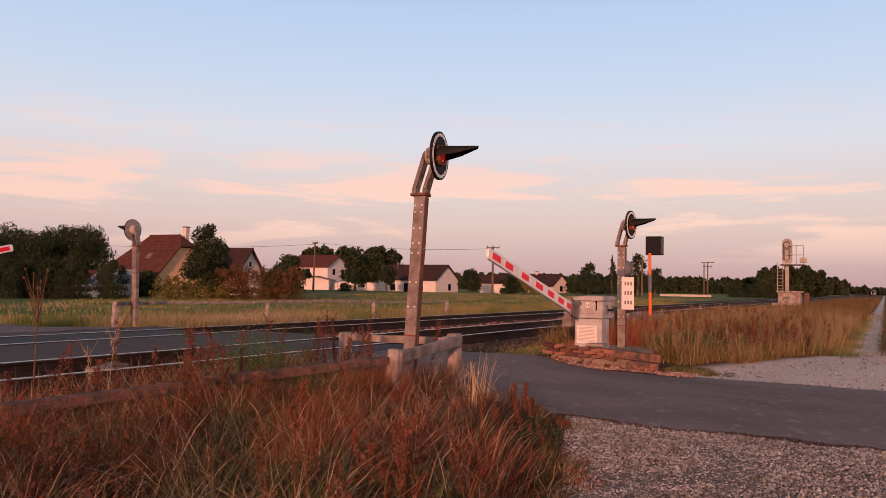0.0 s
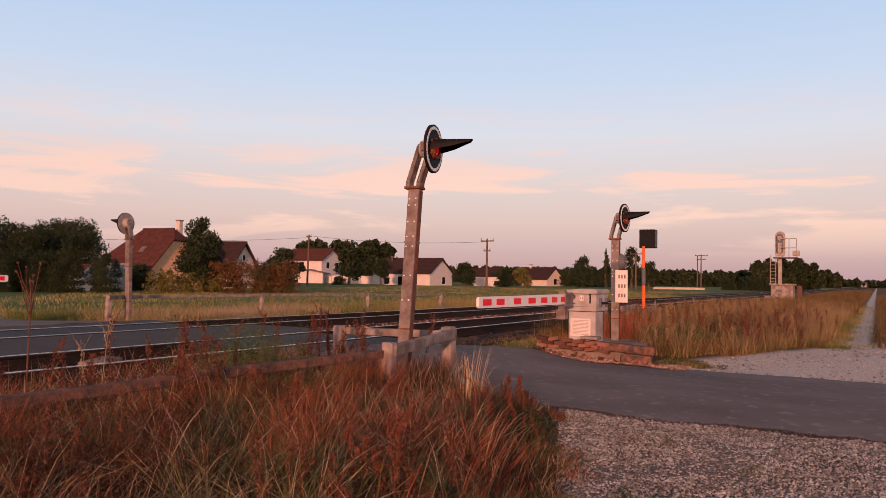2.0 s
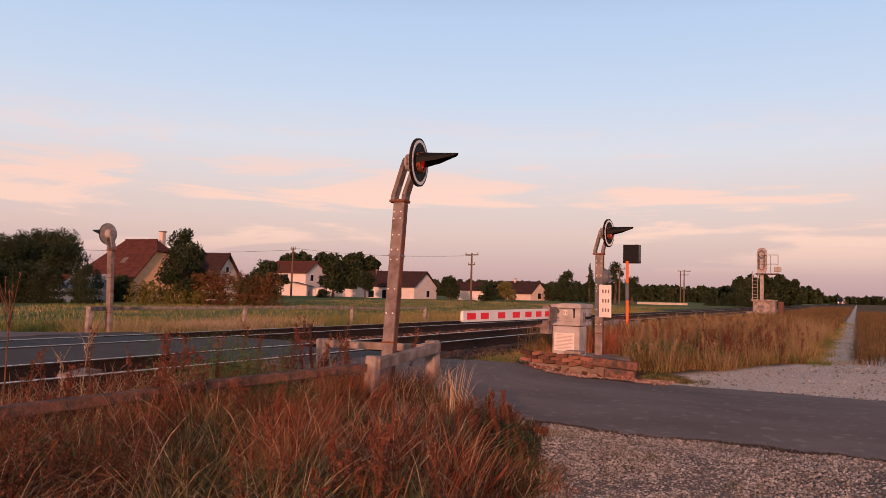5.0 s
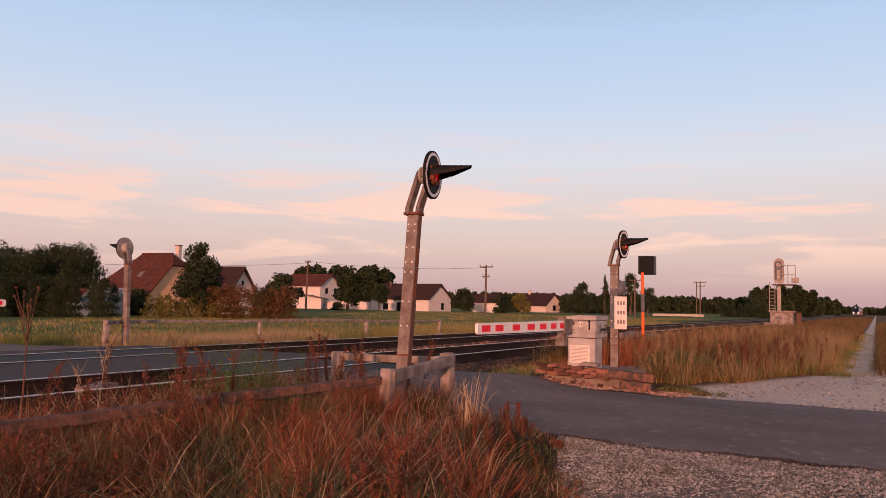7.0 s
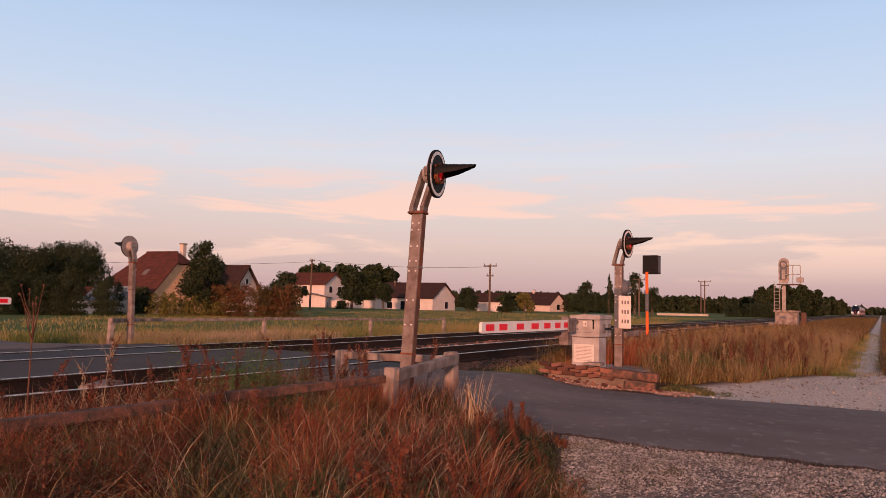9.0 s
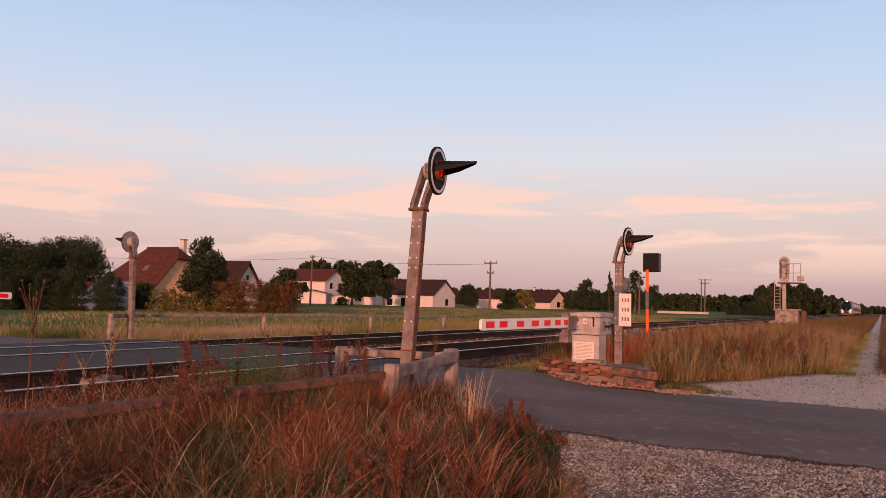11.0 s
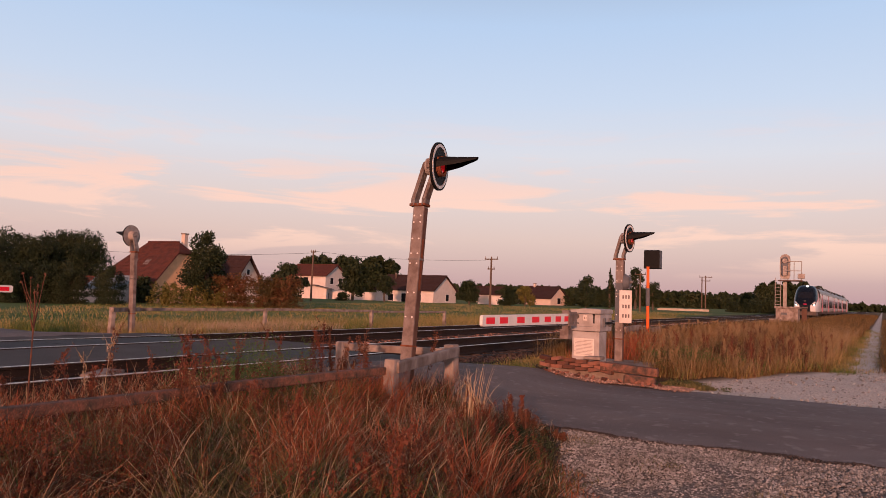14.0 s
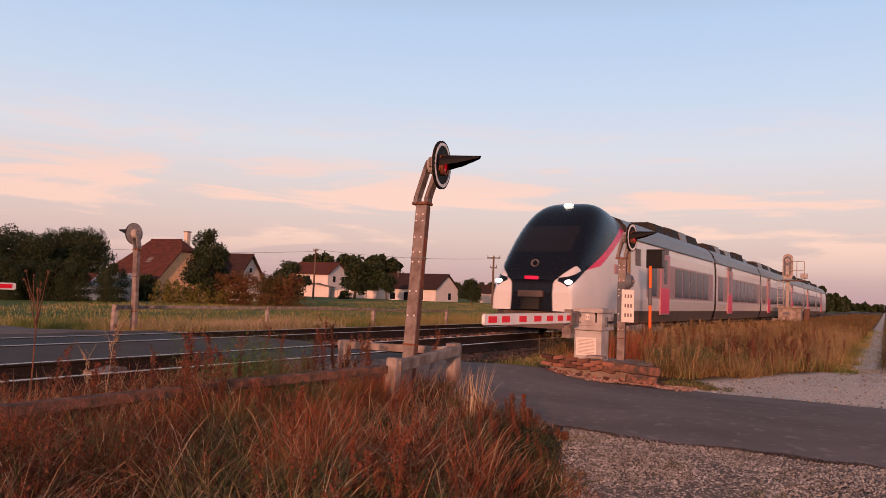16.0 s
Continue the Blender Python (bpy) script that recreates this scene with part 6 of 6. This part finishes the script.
    blades("russet_grass", xy, rng.uniform(0.4, 0.85, len(xy)), 0.004, 0.35, M_REDG, "orange-brown stalks beside the crossing light", "grass", 66, True)
    xy = np.array([(13.35, 2.8)]) + rng.normal(size=(60, 2)) * np.array([0.16, 0.22])
    leafy_weeds("green_weeds", xy, rng.uniform(0.03, 0.09, len(xy)), M_GREENW, "flat dark green weeds at the lane's edge", 67, 90, 0.02)
    xy = scatter(rng, 9000, 19.0, 60, 0.45, 1.15, lambda x, y: y > 0.62 + 0.12 * np.sin(x * 1.9), 0.15, 1.4)
    blades("weeds", xy, rng.uniform(0.05, 0.22, len(xy)), 0.005, 0.9, M_FARG, "green grass fringe beside the gravel path", "weeds", 68)
    # beyond the rails
    far = lambda x, y: (x > 12.0 + 0.4 * np.sin(y * 4)) | (y > 60)
    xy = scatter(rng, 42000, 12.0, 70, 14.9, 21.0, far, 0.16, 1.5)
    blades("meadow_grass", xy, rng.uniform(0.15, 0.5, len(xy)) * (0.7 + 0.6 * np.abs(np.sin(xy[:, 0] * 0.8))), 0.006, 0.7, M_FARG, "straw and green grass beyond the rails", "grass", 7)
    xy = scatter(rng, 7000, 12.6, 20, 15.2, 18.0, far, 0.15)
    blades("tall_grass", xy, rng.uniform(0.25, 0.62, len(xy)), 0.005, 0.7, M_STRAW, "yellow grass by the far fence", "grass", 46)
    xy = scatter(rng, 9000, 3.0, 14, 19.0, 28.0, lambda x, y: (x < 7.6) | (x > 11.6), 0.2)
    blades("meadow_grass", xy, rng.uniform(0.1, 0.4, len(xy)), 0.007, 0.55, M_FARG, "green grass at the edge of the meadow", "grass", 8)
    xy = scatter(rng, 36000, 12, 110, 20.0, 60.0, lambda x, y: y < 20 + x * 0.9, 0.5, 1.2)
    blades("meadow_grass", xy, rng.uniform(0.08, 0.3, len(xy)), 0.014, 0.6, M_FARG, "meadow grass", "grass", 9)
    # between the lane and the tracks, round the plinth
    patch = lambda x, y: (x > 11.9) & (x < 16.6) & ((y > 5.5) | ((y < 3.98) & (y > 3.7) & (x > 13)) | (x > 16.0))
    xy = scatter(rng, 6000, 11.9, 16.6, 3.4, 6.6, patch, 0.06)
    blades("weeds", xy, rng.uniform(0.06, 0.26, len(xy)), 0.004, 0.9, M_FARG, "weeds round the brick plinth", "weeds", 10)
    xy = scatter(rng, 2600, 12.9, 17.0, 3.6, 4.05, lambda x, y: y < 4.0, 0.05)
    blades("weeds", xy, rng.uniform(0.04, 0.18, len(xy)), 0.004, 0.9, M_FARG, "weeds along the brick plinth", "weeds", 47)
    # rusty seed heads
    xy = scatter(rng, 105, 1.0, 8.2, 1.6, 4.3, lambda x, y: verge(x, y) & (x * x + y * y > 12), 0.25)
    seed_weeds("dock_weeds", xy, taper(xy) * rng.uniform(0.4, 0.78, len(xy)), M_WEED, "rusty brown seed heads in the verge", 12)
    xy = scatter(rng, 85, -0.5, 8.2, 4.7, 6.6, behind, 0.3)
    seed_weeds("dock_weeds", xy, rng.uniform(0.45, 1.0, len(xy)), M_WEED, "rusty brown weed stems before the railway", 13)
    xy = scatter(rng, 170, 14.5, 28, 1.6, 6.2, stand, 0.4)
    seed_weeds("dock_weeds", xy, rng.uniform(0.4, 0.85, len(xy)), M_WEED, "brown weed stems in golden grass", 14)
    xy = scatter(rng, 150, 14.5, 24, 1.4, 4.5, stand, 0.3)
    leafy_weeds("green_weeds", xy, rng.uniform(0.15, 0.5, len(xy)), M_GREENB, "leafy green weeds in golden grass", 45, 90, 0.022)
    xy = scatter(rng, 70, 4.7, 5.9, 4.9, 5.9, behind, 0.2)
    leafy_weeds("green_weeds", xy, rng.uniform(0.5, 0.95, len(xy)), M_GREENB, "tall leafy green weeds before the railway", 15, 210, 0.010)
    xy = scatter(rng, 80, 1.5, 8.2, 1.6, 4.3, verge, 0.2)
    leafy_weeds("green_weeds", xy, rng.uniform(0.15, 0.45, len(xy)), M_GREENB, "leafy green weeds in the verge", 16, 130, 0.009)
    xy = scatter(rng, 12, 4.6, 6.4, 2.3, 3.3, verge, 0.3)
    leafy_weeds("green_weeds", xy, rng.uniform(0.1, 0.26, len(xy)), M_GREENW, "dark green leafy weeds at the gravel's edge", 48, 130, 0.010)
    xy = scatter(rng, 14000, -7.0, 1.0, -1.5, 6.5, lambda x, y: (y > 0.35 * x + 0.3) & (x * x + y * y > 2.5), 0.12)
    blades("verge_grass", xy, rng.uniform(0.1, 0.4, len(xy)), 0.004, 0.6, M_GRASS, "dry grass of the verge", "grass", 49)
    xy = scatter(rng, 190, 1.4, 3.7, 2.6, 4.6, lambda x, y: verge(x, y) & docks(x, y), 0.2)
    leafy_weeds("red_dock", xy, rng.uniform(0.35, 0.66, len(xy)), M_REDLEAF, "deep red leafy dock in the verge", 41, 420, 0.0065)
    xy = scatter(rng, 34, 4.4, 7.4, 2.6, 3.9, verge, 0.3)
    seed_weeds("feathery_weeds", xy, taper(xy) * rng.uniform(0.5, 0.8, len(xy)), M_WEED, "pinkish feathery seed heads in the verge", 42, 0.4, 60, 0.004)
    xy = scatter(rng, 9000, 4.2, 8.0, 0.4, 3.2, lambda x, y: (y < 0.39 * x) & (np.sin(x * 3.7 + y) * np.cos(y * 4.1 - x) > 0.35 + 0.4 * (y < 0.25 * x)), 0.06)
    blades("weeds", xy, rng.uniform(0.02, 0.11, len(xy)), 0.003, 0.9, M_GREENW, "small green tufts in the gravel", "weeds", 43)
    seed_weeds("dock_weeds", np.array([(4.12, 5.6), (4.05, 5.65)]), np.array([0.98, 0.8]), M_STRAW, "bleached curled weed stalk before the railway", 17, 0.35, 16, 0.007)


def umbel_stalk(x, y, h, spread, seed):
    """A tall dry stalk that forks near the top into slender rays, each with a small tuft."""
    rng = np.random.default_rng(seed)
    z = float(ground_height(x, y))
    U = thing("umbel_stalk", pose(x, y, z), "tall dry branching umbel stalk", "weed")
    part("stem", rod(bmesh.new(), (0, 0, -0.05), (0.01, -0.01, h * 0.80), 0.007, 0.005, 6), M_WEEDSTEM, U)
    for k in range(9):
        a, f = k * 0.698 + rng.uniform(-0.2, 0.2), rng.uniform(0.66, 0.80)
        r = spread * rng.uniform(0.4, 1.0)
        mid = Vector((r * 0.55 * math.cos(a), r * 0.55 * math.sin(a), h * (f + 0.09)))
        tip = Vector((r * math.cos(a), r * math.sin(a), h * rng.uniform(0.86, 1.0)))
        bm = rod(bmesh.new(), (0.01, -0.01, h * f), mid, 0.004, 0.003, 5)
        ray = part("branch", rod(bm, mid, tip, 0.003, 0.002, 5), M_WEEDSTEM, U)
        bm = bmesh.new()
        bmesh.ops.create_icosphere(bm, subdivisions=1, radius=0.009, matrix=Matrix.Translation(tip))
        for v in bm.verts:
            v.co += Vector(rng.normal(size=3)) * 0.004
        part("seed_head", bm, M_WEEDSTEM, ray)


umbel_stalk(3.24, 5.2, 1.44, 0.10, 17)


build_stones()
build_grass()


# ---- what moves ----
def motions():
    walk(train, [(0.0, pose(19.2 + 42.6 * 16.0, TRACKS[0], 0)), (16.0, pose(19.2, TRACKS[0], 0))])
    base = Matrix.Translation((12.2, 4.62, 0.72))
    falls = [(0.0, 14.0), (0.3, 9.6), (0.6, 6.2), (0.9, 3.4), (1.2, 0.9), (1.35, 0.0), (1.6, 0.0), (16.0, 0.0)]
    walk(arm, [(t, base @ pose(0, 0, 0, 0, a, 0)) for t, a in falls])
    base2 = Matrix.Translation((6.4, 16.4, 0.86)) @ pose(0, 0, 0, 0, 0, 180)
    walk(arm2, [(t, base2 @ pose(0, 0, 0, 0, a, 0)) for t, a in falls])


motions()
